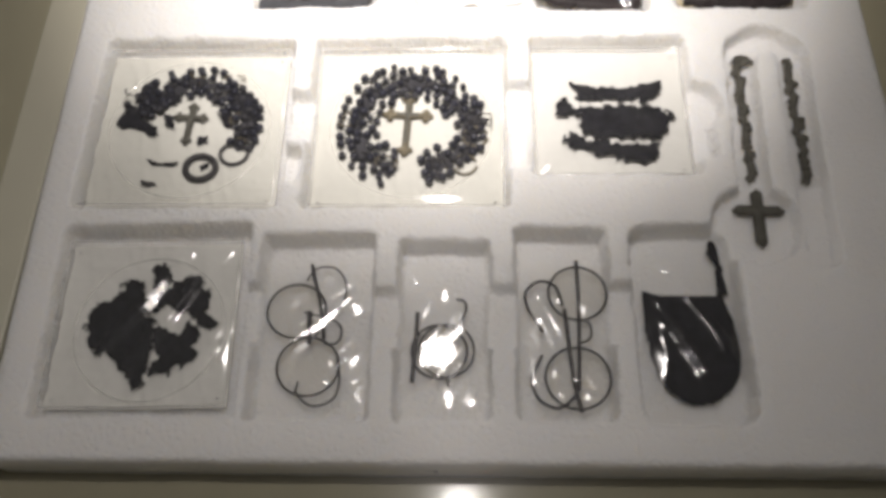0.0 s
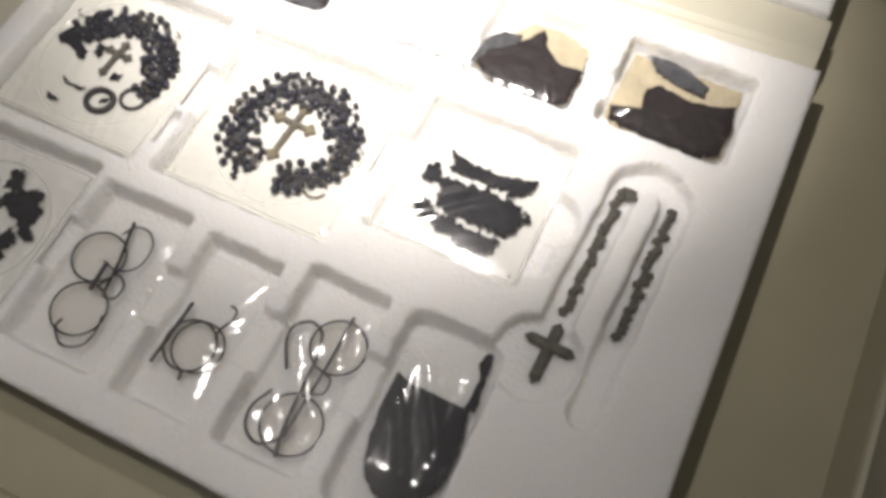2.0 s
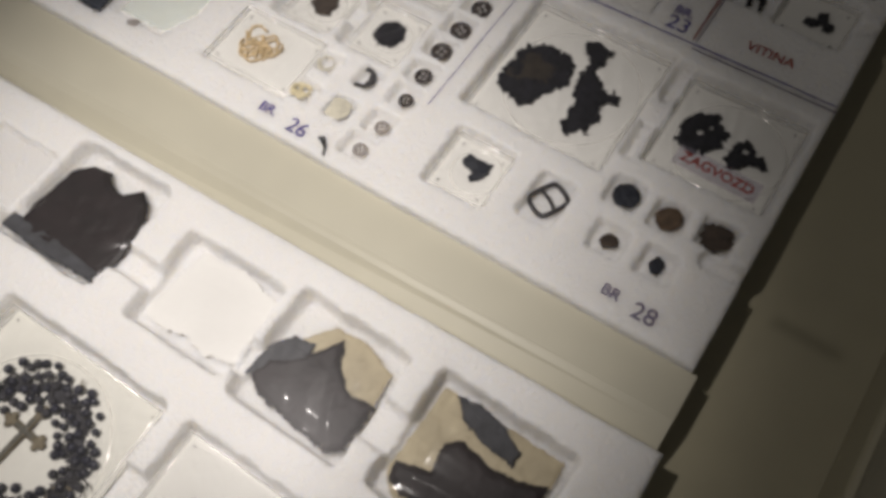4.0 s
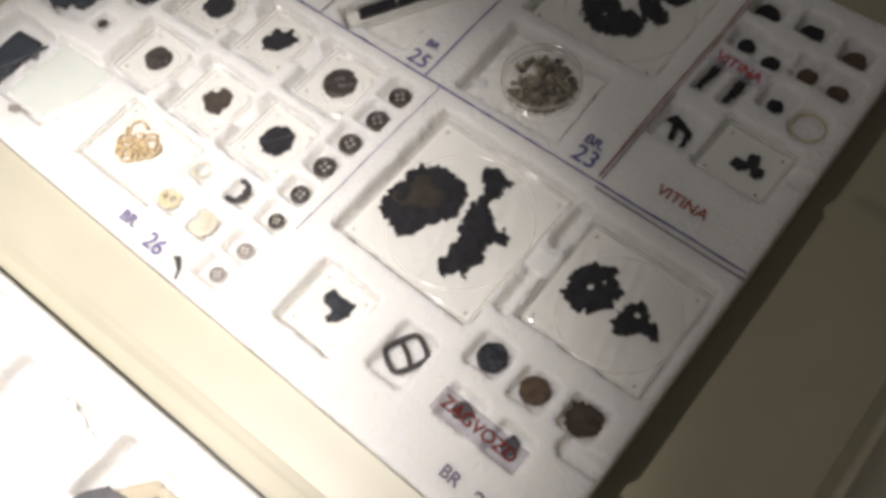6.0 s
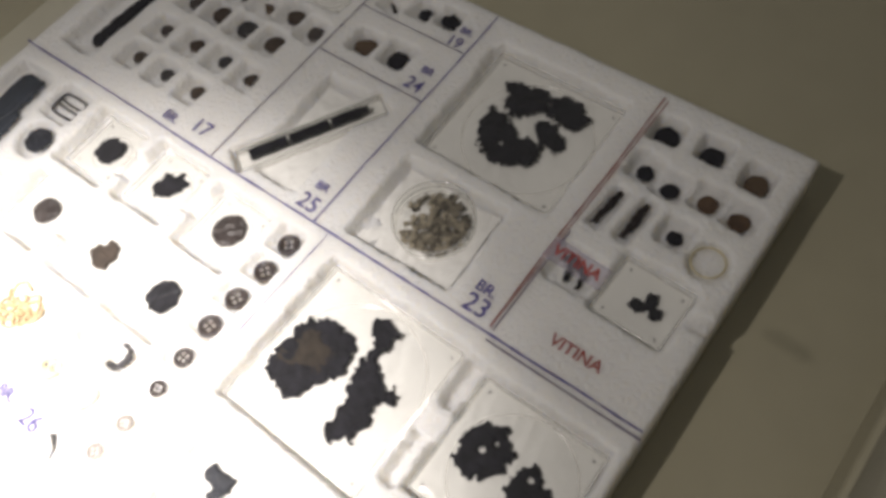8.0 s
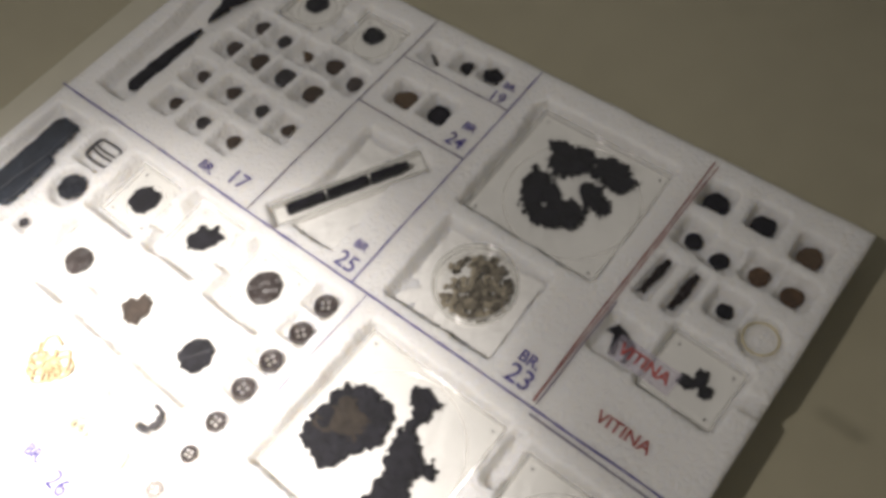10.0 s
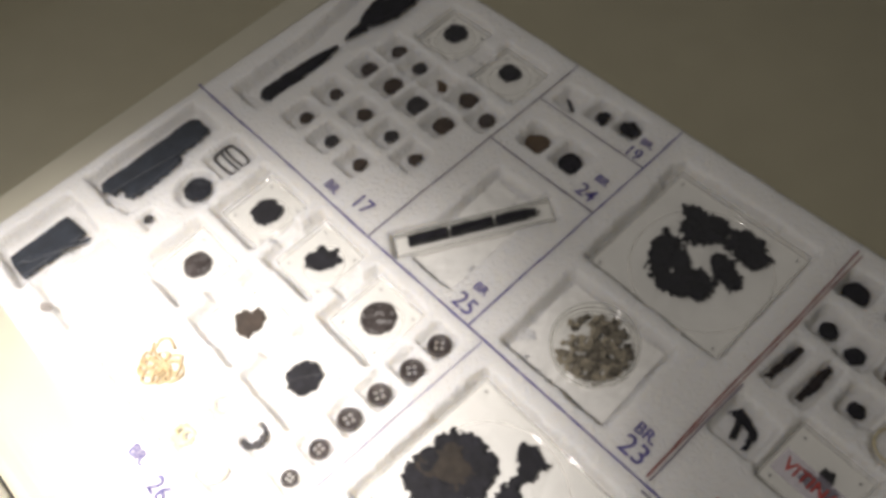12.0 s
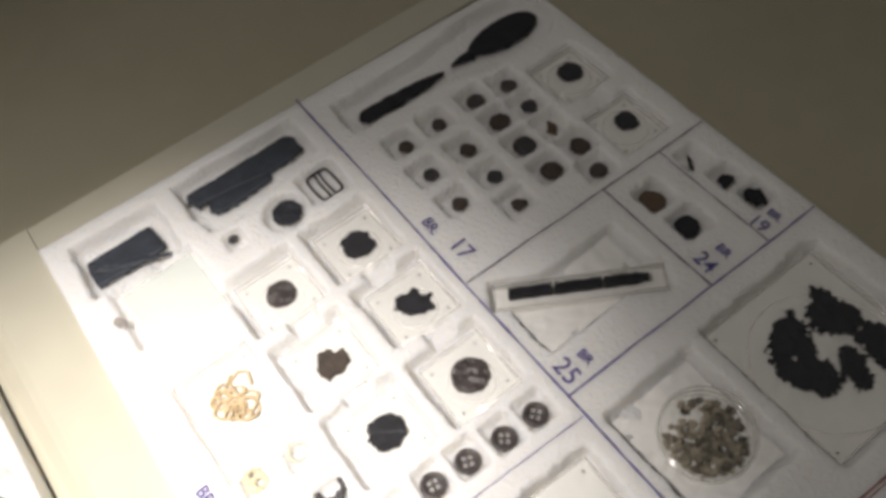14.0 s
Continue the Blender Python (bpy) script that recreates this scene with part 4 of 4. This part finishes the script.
SHAPES = [
    (disc_poly(8.4, 22), (), 0.5, BUTTON, "round dark corroded button in a clear box"), ([(-8, -6), (-9, 4), (-3, 9), (2, 7), (7, 9), (10, 2), (8, -7), (0, -10)], (), 0.7, CHAR, "charred round button in a clear box"),
    ([(-9, -6), (-7, 5), (-1, 7), (1, 12), (4, 8), (11, 8), (9, 1), (5, -7), (-3, -10)], (), 0.8, CHAR, "charred torn button in a clear box"), ([(-8, -4), (-8, 4), (-4, 3), (-3, 9), (5, 8), (9, 2), (8, -7), (0, -9)], (), 0.7, RUST, "brown broken button in a clear box"),
    ([(-9, -5), (-8, 6), (-2, 10), (6, 8), (10, 0), (7, -9), (-2, -10)], (), 0.6, CHAR, "split dark button in a clear box"), (disc_poly(10.0, 24), (), 0.4, BUTTON, "round dark brown button in a clear box")]
for k, ((x, y), (poly, holes, rag, mat, label)) in enumerate(zip(BOXES, SHAPES)):
    specimen_box(x - 1, y, -7, 35, 36, 12, "small square clear box pinned in foam", card=WHITECARD, group="small button boxes", height=3.6, dish=(2, 0))
    piece("old_button", x - 1.8, y + 1.1, -9, poly, mat, label, "button", "boxed old buttons", 2.6, rag, 100 + k, step=0.5, edge=1.2)
piece("thread", 141.2, 595.1, -6.3, [(-5, -7), (6, 8), (7, 7), (-4, -8)], GREYCLOTH, "pale thread across a split button", "thread", thick=0.8, ragged=0.3, seed=107)


# golden tangle
t = thing("fibre_tuft", 81.5, 546, -5.6, 0, "tangled tuft of golden fibres on card", "fibre tuft")
rng = random.Random(21)
for k in range(16):
    cx, cy, r = rng.uniform(-8, 8), rng.uniform(-8, 8), rng.uniform(3, 7)
    a = rng.uniform(0, 360)
    pts = [(cx + r * math.cos(radians(a + s)) * (1 + 0.25 * rng.uniform(-1, 1)), cy + r * math.sin(radians(a + s)) * (1 + 0.25 * rng.uniform(-1, 1)), 1 + rng.uniform(0, 2.4)) for s in range(0, rng.choice((240, 300, 360)), 40)]
    part("strand", tube("strand", curve(pts, 36), 0.8, 6), HAIR, t)
specimen_box(89, 544, -2.0, 59, 41, 17, "flat clear box with a tuft of fibres", card=WHITECARD, group="", height=4.6, round_=False)

piece("shell_ring", 124, 555.5, -4.5, disc_poly(5.6, 22), SHELL, "pale broken shell button in a pocket", "shell button", "pale small finds", 1.4, 0.4, 110, holes=[(0.5, 0.8, 3.4)], step=0.4)
piece("bone_button", 123, 532.5, -4.5, disc_poly(5.6, 20, 1.15), YELLOW, "yellowed bone button with a dark hole", "bone button", "pale small finds", 2, 0.5, 111, holes=[(-2.5, 0.4, 1.0), (2.6, 1.6, 1.5)], step=0.4)
coin("shell_disc", 149, 533.5, -4.5, 7.8, SHELL, "pale grey-brown shell disc in a pocket", "shell disc", "pale small finds", 112, 0.4, 1.6)
piece("metal_crescent", 151, 558.5, -4.5, [(-3, 8), (2, 8), (6, 3), (6, -3), (2, -8), (-5, -8), (-4, -5), (1, -4), (2, 0), (0, 4), (-4, 5)], IRON, "broken crescent of dark metal", "metal scrap", "", 2, 0.6, 113, step=0.4)


def coat_button(x, y, r, mat, rot, label):
    """A pressed button: raised rim, dished middle and four thread holes that go through."""
    step = 0.36
    gx, gy = np.meshgrid(np.arange(-r - 1, r + 1, step), np.arange(-r - 1, r + 1, step))
    d = np.hypot(gx, gy)
    q = r * 0.24
    hole = np.minimum.reduce([np.hypot(gx - sx * q, gy - sy * q) for sx in (-1, 1) for sy in (-1, 1)]) - r * 0.13
    out = np.maximum(d - r, -hole)
    z = 2.4 * np.sqrt(np.clip((r - d) / 0.8, 0, 1)) - 1.1 * smooth01((r * 0.72 - d) / (r * 0.25))
    return solo("coat_button", grid_mesh("coat_button", gx, gy, np.maximum(z, 0), out < 0), mat, x, y, -5, rot, label, "button", "row of coat buttons")


for k, (x, y) in enumerate(BUTTONS):
    coat_button(x - 1.9, y + 0.7, (6.6, 6.6, 6.6, 6.6, 5.6, 4.7, 4.7, 4.5)[k], BUTTON if k < 6 else GREYBUTTON, 40 + 13 * k, "dark brown four-hole coat button" if k < 6 else "faded grey-brown small coat button")

# boxes with burnt cloth
specimen_box(250, 617, -8, 84, 84, 39, "square clear box with two burnt cloth pieces", rot=-1, card=WHITECARD, dish=(2, 0))
piece("burnt_cloth", -3.5, 2.8, -10, [(219, 594), (216, 606), (217, 620), (224, 632), (233, 632), (245, 631), (252, 623), (252, 612), (248, 603), (243, 597), (238, 588), (230, 590)], CHAR, "broad burnt cloth piece with brown threads", "burnt cloth", "burnt cloth of the rear panel", 3, 2.0, 120)
piece("burnt_cloth", -3.5, 2.8, -10, [(247, 644), (253, 650), (265, 646), (266, 636), (262, 630), (270, 622), (283, 621), (284, 617), (276, 613), (280, 602), (278, 592), (268, 584), (262, 590), (263, 602), (259, 612), (257, 622), (256, 632)], CHAR, "long ragged burnt cloth piece", "burnt cloth", "burnt cloth of the rear panel", 3, 2.2, 121)
piece("brown_threads", 227.5, 614.8, -7.4, [(-10, -10), (-12, 2), (-4, 11), (10, 9), (12, 0), (4, -8)], THREAD, "brown singed threads on burnt cloth", "threads", "", 0.9, 3.4, 122)
specimen_box(342, 624, -8, 66, 62, 30, "square clear box with two charred patches", card=WHITECARD, dish=(3, -1))
piece("burnt_cloth", -1.5, 2.9, -10, [(317, 616), (316, 624), (322, 634), (332, 638), (338, 633), (343, 628), (342, 619), (336, 615), (331, 608), (322, 611)], CHAR, "charred cloth patch with small holes", "burnt cloth", "burnt cloth of the rear panel", 2.6, 1.9, 123, holes=[(328, 623, 0.9), (332, 629, 0.7)])
piece("burnt_cloth", -1.5, 2.9, -10, [(345, 615), (347, 622), (351, 632), (357, 631), (358, 625), (367, 622), (368, 619), (359, 616), (356, 610), (350, 611)], CHAR, "small charred cloth patch with a hole", "burnt cloth", "burnt cloth of the rear panel", 2.6, 1.7, 124, holes=[(354, 624, 1.1)])
specimen_box(234, 539, -6, 34, 35, 14, "small clear box with one charred scrap", card=WHITECARD, group="small button boxes", height=3.6, dish=(3, 1))
piece("burnt_cloth", 235.1, 541.8, -8, [(-10, 2), (-7, 7), (0, 6), (7, 7), (9, 1), (6, -5), (2, -9), (-1, -7), (0, -3), (-6, -2)], DARKNAVY, "single blue-black charred scrap in a box", "burnt cloth", "", 3, 0.7, 125)

for k, (x, y) in enumerate(COINS):
    mat, r, rag = ((DARKNAVY, 7.8, 0.25), (RUSTBROWN, 7.4, 0.5), (RUST, 8.4, 1.2), (RUST, 4.8, 0.5), (DARKNAVY, 5.6, 0.8))[k]
    coin("corroded_coin", x - 0.8, y + 0.8, -6, r, mat, ("dark round disc in a small pocket", "brown corroded coin in a small pocket", "lumpy corroded coin in a small pocket", "small dull coin in a pocket", "oval dark lump in a pocket")[k], "coin", "corroded coins", 130 + k, rag, 2.6, 1.0 if k != 4 else 0.75)

for x, y, w, d, rot, z, seed in ((234, 706, 60, 49, 1, -9.4, 5), (143, 716, 32, 68, 1, -7.7, 8)):
    solo("paper_lining", tissue_mesh(w, d, seed, 0.9), WHITECARD, x, y, z, rot, "creased white paper lining a foam pocket", "paper", "paper in the pockets")

# seeds or ashes in a round dish
t = thing("round_dish", 236, 709, -10, 0, "round clear dish full of grey-brown scraps", "dish")
part("base", scrap("base", disc_poly(21.5, 48), 1.0, 0, 0.9, 1, edge=2, lumps=0), ACRYL, t, shadow=False)
for r, z in ((21.8, 10), (21.8, 5), (21.2, 1.5)):
    part("rim", tube("rim", ring(r, z, 64), 0.7, 6, True), EDGE, t, "clear plastic rim", shadow=False)
wall_x, wall_z = np.meshgrid(np.linspace(0, 2 * math.pi, 65), np.linspace(1, 10, 4))
part("wall", grid_mesh("wall", 21.8 * np.cos(wall_x), 21.8 * np.sin(wall_x), wall_z), ACRYL, t, shadow=False)
part("lid", scrap("lid", disc_poly(21.6, 48), 0.7, 0, 0.9, 1, edge=2, lumps=0), ACRYL, t, "clear plastic lid", at=(0, 0, 9.6), shadow=False)
rng = random.Random(33)
verts, faces = [], []
for k in range(300):
    a, r = rng.uniform(0, 2 * math.pi), 18.5 * math.sqrt(rng.random())
    px, py = r * math.cos(a), r * math.sin(a)
    if px < -9 + 4 * math.sin(py * 0.5) and rng.random() < 0.88:
        continue
    w, h, th, turn, tip = rng.uniform(0.9, 1.9), rng.uniform(1.2, 2.8), rng.uniform(0.4, 1.0), rng.uniform(0, 6.3), rng.uniform(-0.5, 0.5)
    z0 = rng.uniform(0.8, 3.2)
    n0 = len(verts)
    outline = [(-w, -h * 0.6), (w * 0.8, -h), (w, h * 0.5), (0.2 * w, h), (-w * 0.9, h * 0.6)]
    for zz in (0, th):
        for ox, oy in outline:
            verts.append((px + ox * math.cos(turn) - oy * math.sin(turn), py + ox * math.sin(turn) + oy * math.cos(turn), z0 + zz + tip * oy * 0.6))
    faces += [tuple(n0 + 5 + i for i in range(5)), tuple(n0 + 4 - i for i in range(5))] + [(n0 + i, n0 + (i + 1) % 5, n0 + 5 + (i + 1) % 5, n0 + 5 + i) for i in range(5)]
ash = mesh_from("ash_scraps", verts, faces, smooth=False)
ash.materials.append(ASH)
ob = new("ash_scraps", ash)
ob.matrix_basis = pose(0.236, 0.709, -0.0095)
tagged(ob, "grey-brown singed scraps heaped in a dish", "scraps", kind="stuff")

# large burnt cloth box
specimen_box(241, 784, -8, 82, 78, 37, "square clear box with four burnt cloth pieces", card=WHITECARD, dish=(4, -2))
for k, poly in enumerate([
        [(214, 801), (222, 806), (240, 809), (248, 796), (240, 788), (230, 784), (224, 788), (222, 796)], [(244, 807), (252, 812), (262, 811), (273, 804), (270, 796), (262, 793), (248, 796)],
        [(217, 777), (220, 784), (232, 782), (244, 776), (257, 778), (262, 766), (252, 755), (240, 753), (228, 757), (224, 766)], [(246, 788), (254, 793), (262, 788), (271, 782), (267, 776), (258, 778), (249, 782)]]):
    piece("burnt_cloth", -2.9, 4.6, -10, poly, CHAR, "burnt black cloth piece in a clear box", "burnt cloth", "burnt cloth of the rear panel", 3, 1.9, 140 + k, holes=[(238, 766, 0.8)] if k == 2 else ())

# broken pencil in a long box
t = thing("long_box", 142.5, 716.2, -7.0, -31, "long narrow clear box with a broken pencil", "specimen box")
part("base", block("base", 14, 88, 1.2, 0.4), WHITECARD, t)
for sx in (-1, 1):
    part("side", block("side", 0.9, 88, 6, 0.2, (sx * 7, 0, 0)), EDGE, t, shadow=False)
for sy in (-1, 1):
    part("end", block("end", 14, 0.9, 6, 0.2, (0, sy * 44, 0)), EDGE, t, shadow=False)
part("lid", lid_mesh(14.6, 88.6, 6.8), ACRYL, t, "clear plastic lid", shadow=False)
t = thing("broken_pencil", 141.5, 717.0, -2.9, -31.5, "dark pencil broken in three pieces", "pencil")
for a, b in ((-37, -14.5), (-13, 11), (12.5, 35)):
    n = 14
    part("pencil_piece", tube("pencil_piece", [(0.2 * math.sin(a + k), a + (b - a) * k / (n - 1), 0.6) for k in range(n)], [3.3 * (0.75 if b > 30 and k > n - 4 else 1) * (0.95 + 0.05 * math.sin(3 * k)) for k in range(n)], 8), CHAR, t)

# spoon with a broken handle
t = thing("spoon", -31.5, 695, -9, 0, "burnt black spoon with a broken handle", "spoon")
part("handle", scrap("handle", [(-6, 3), (0, -2), (6, 2), (7.5, 22), (6.5, 44), (4, 62), (0, 63), (-3.5, 46), (-6, 22)], 3.4, 0.35, 0.6, 150, edge=2.2, lumps=0.15), CHAR, t)
part("neck", scrap("neck", [(-1, 70), (2, 68), (4, 76), (6, 86), (-4, 86), (-3, 78)], 3, 0.3, 0.5, 151, edge=1.5, lumps=0.1), CHAR, t)
bowl = [(12.5 * math.sin(a) * (1 - 0.12 * math.cos(a)) , 111 - 27.5 * math.cos(a)) for a in np.linspace(0, 2 * math.pi, 40, endpoint=False)]
part("bowl", scrap("bowl", bowl, 4.5, 0.25, 0.7, 152, edge=3.5, lumps=0.1), CHAR, t)

for k, (x, y) in enumerate(GRID17):
    r = (4.2, 4.2, 4.4, 4.2, 4.6, 4.4, 4.0, 5.4, 5.8, 6.2, 6.0, 4.8, 4.6, 5.2, 5.6, 5.0)[k]
    if k == 13:
        piece("metal_scrap", x - 4.6, y + 2.0, -9.2, [(-7, 2), (-1, 5), (7, -1), (1, -5)], RUSTBROWN, "sliver of corroded metal in a pocket", "metal scrap", "", 2, 0.5, 160)
        continue
    coin("uniform_button", x - 4.6, y + 3.0, -9.2, r * 1.15, (RUST, IRON, RUST, BUTTON)[k % 4] if k != 12 else IRON, "small corroded round button in a pocket", "button", "grid of small buttons", 161 + k, 0.35, 3.0, rot=37 * k)
for (x, y), lab in (((27, 811), "dark corroded disc in a clear box"), ((78, 809), "round black disc in a clear box")):
    specimen_box(x, y, -5, 35, 32, 13, "small clear box at the panel's rear edge", card=WHITECARD, group="small button boxes", height=3.6)
    coin("corroded_disc", x - 3.2, y + 3.4, -7, 8.2 if x < 50 else 7.2, CHAR, lab, "disc", "boxed discs", 180 + x, 0.7, 2.4)
piece("metal_sliver", 120, 819.8, -9.3, [(-6, 3), (-1, 2), (6, -4), (2, -4), (-4, 0)], IRON, "thin dark metal sliver in a pocket", "metal scrap", "", 2, 0.4, 190)
coin("metal_lump", 141, 823.8, -9.3, 5.2, CHAR, "dark metal lump in a pocket", "metal lump", "dark lumps in pockets", 191, 0.8, 4, 0.8)
coin("metal_lump", 159, 826.8, -9.3, 5.8, CHAR, "dark metal lump in a pocket", "metal lump", "dark lumps in pockets", 192, 0.9, 4, 1.1)
coin("corroded_coin", 125, 784.8, -9.5, 7.2, RUSTBROWN, "grey-brown corroded coin in a pocket", "coin", "corroded coins", 193, 0.5, 2.4, 1.1)
coin("corroded_coin", 149, 786.8, -9.5, 7.6, CHAR, "black corroded coin in a pocket", "coin", "corroded coins", 194, 0.5, 3)

for k, (x, y) in enumerate(VITINA):
    r = (7.2, 7.0, 6.6, 5.0, 5.2, 5.8, 6.0, 4.6)[k]
    mat = (CHAR, CHAR, RUSTBROWN, CHAR, CHAR, RUSTRED, RUSTRED, CHAR)[k]
    coin("small_button", x - 1.4, y + 4.2, -9.2, r, mat, {CHAR: "small black button in a pocket", RUSTBROWN: "brown corroded button in a pocket", RUSTRED: "red-brown rusted button in a pocket"}[mat], "button", "small buttons by the corner", 200 + k, 0.35, 3)
for x, rot in ((308, -6), (324, -3)):
    piece("burnt_stick", x - 1.3, 764.7, -6, [(-2, -12), (1.5, -12), (3, 0), (2, 12), (-1.5, 13), (-2.4, 2)], BROWNCHAR, "short burnt stick lying in a slot", "burnt stick", "short burnt sticks", 3, 0.5, 210 + x, rot=rot, step=0.5)
solo("finger_ring", tube("finger_ring", ring(8.4, 1.2, 44), 0.62, 8, True), YELLOW, 364.3, 763.5, -5.5, 0, "thin tarnished yellow finger ring", "ring")
piece("bent_metal_piece", 311.7, 724.2, -6, [(-9, 2), (-5, 8), (2, 6), (8, 2), (9, -8), (6, -9), (5, -1), (0, 2), (2, -7), (-1, -8), (-4, 2)], CHAR, "bent charred metal strip in a pocket", "metal scrap", "", 3, 0.5, 215, step=0.5)
specimen_box(349, 728, -6, 38, 34, 15, "small clear box by the red lettering", rot=-2, card=WHITECARD, group="small button boxes", height=3.6, round_=False)
piece("burnt_cloth", 351.9, 728.1, -8, [(-9, -4), (-8, 1), (-3, 1), (-3, 7), (2, 8), (4, 2), (9, 2), (9, -4), (4, -6), (1, -3), (-3, -6)], CHAR, "small black clover-like charred piece", "burnt cloth", "", 2.6, 0.7, 216, step=0.5)

# ---- glass cover with two lettered strips ----
pane = slab("glass_cover", -478, 466, 66, 1268, 124, 127, GLASS, bevel=0)
pane.visible_shadow = False
for text, x, y, w, rot, size in (("ZAGVOZD", 354.5, 515, 31, -2, 3.9), ("VITINA", 347, 669, 22, -3, 4.0)):
    t = thing("glass_label", x, y, 127.3, rot, "clear label strip with red lettering on glass", "label", "labels on the glass")
    part("strip", block("strip", w, 8.5, 0.12, 0), FILM, t, shadow=False)
    writing("lettering", text, size, REDINK, t, (0, 0, 0.25), bold=0.12)
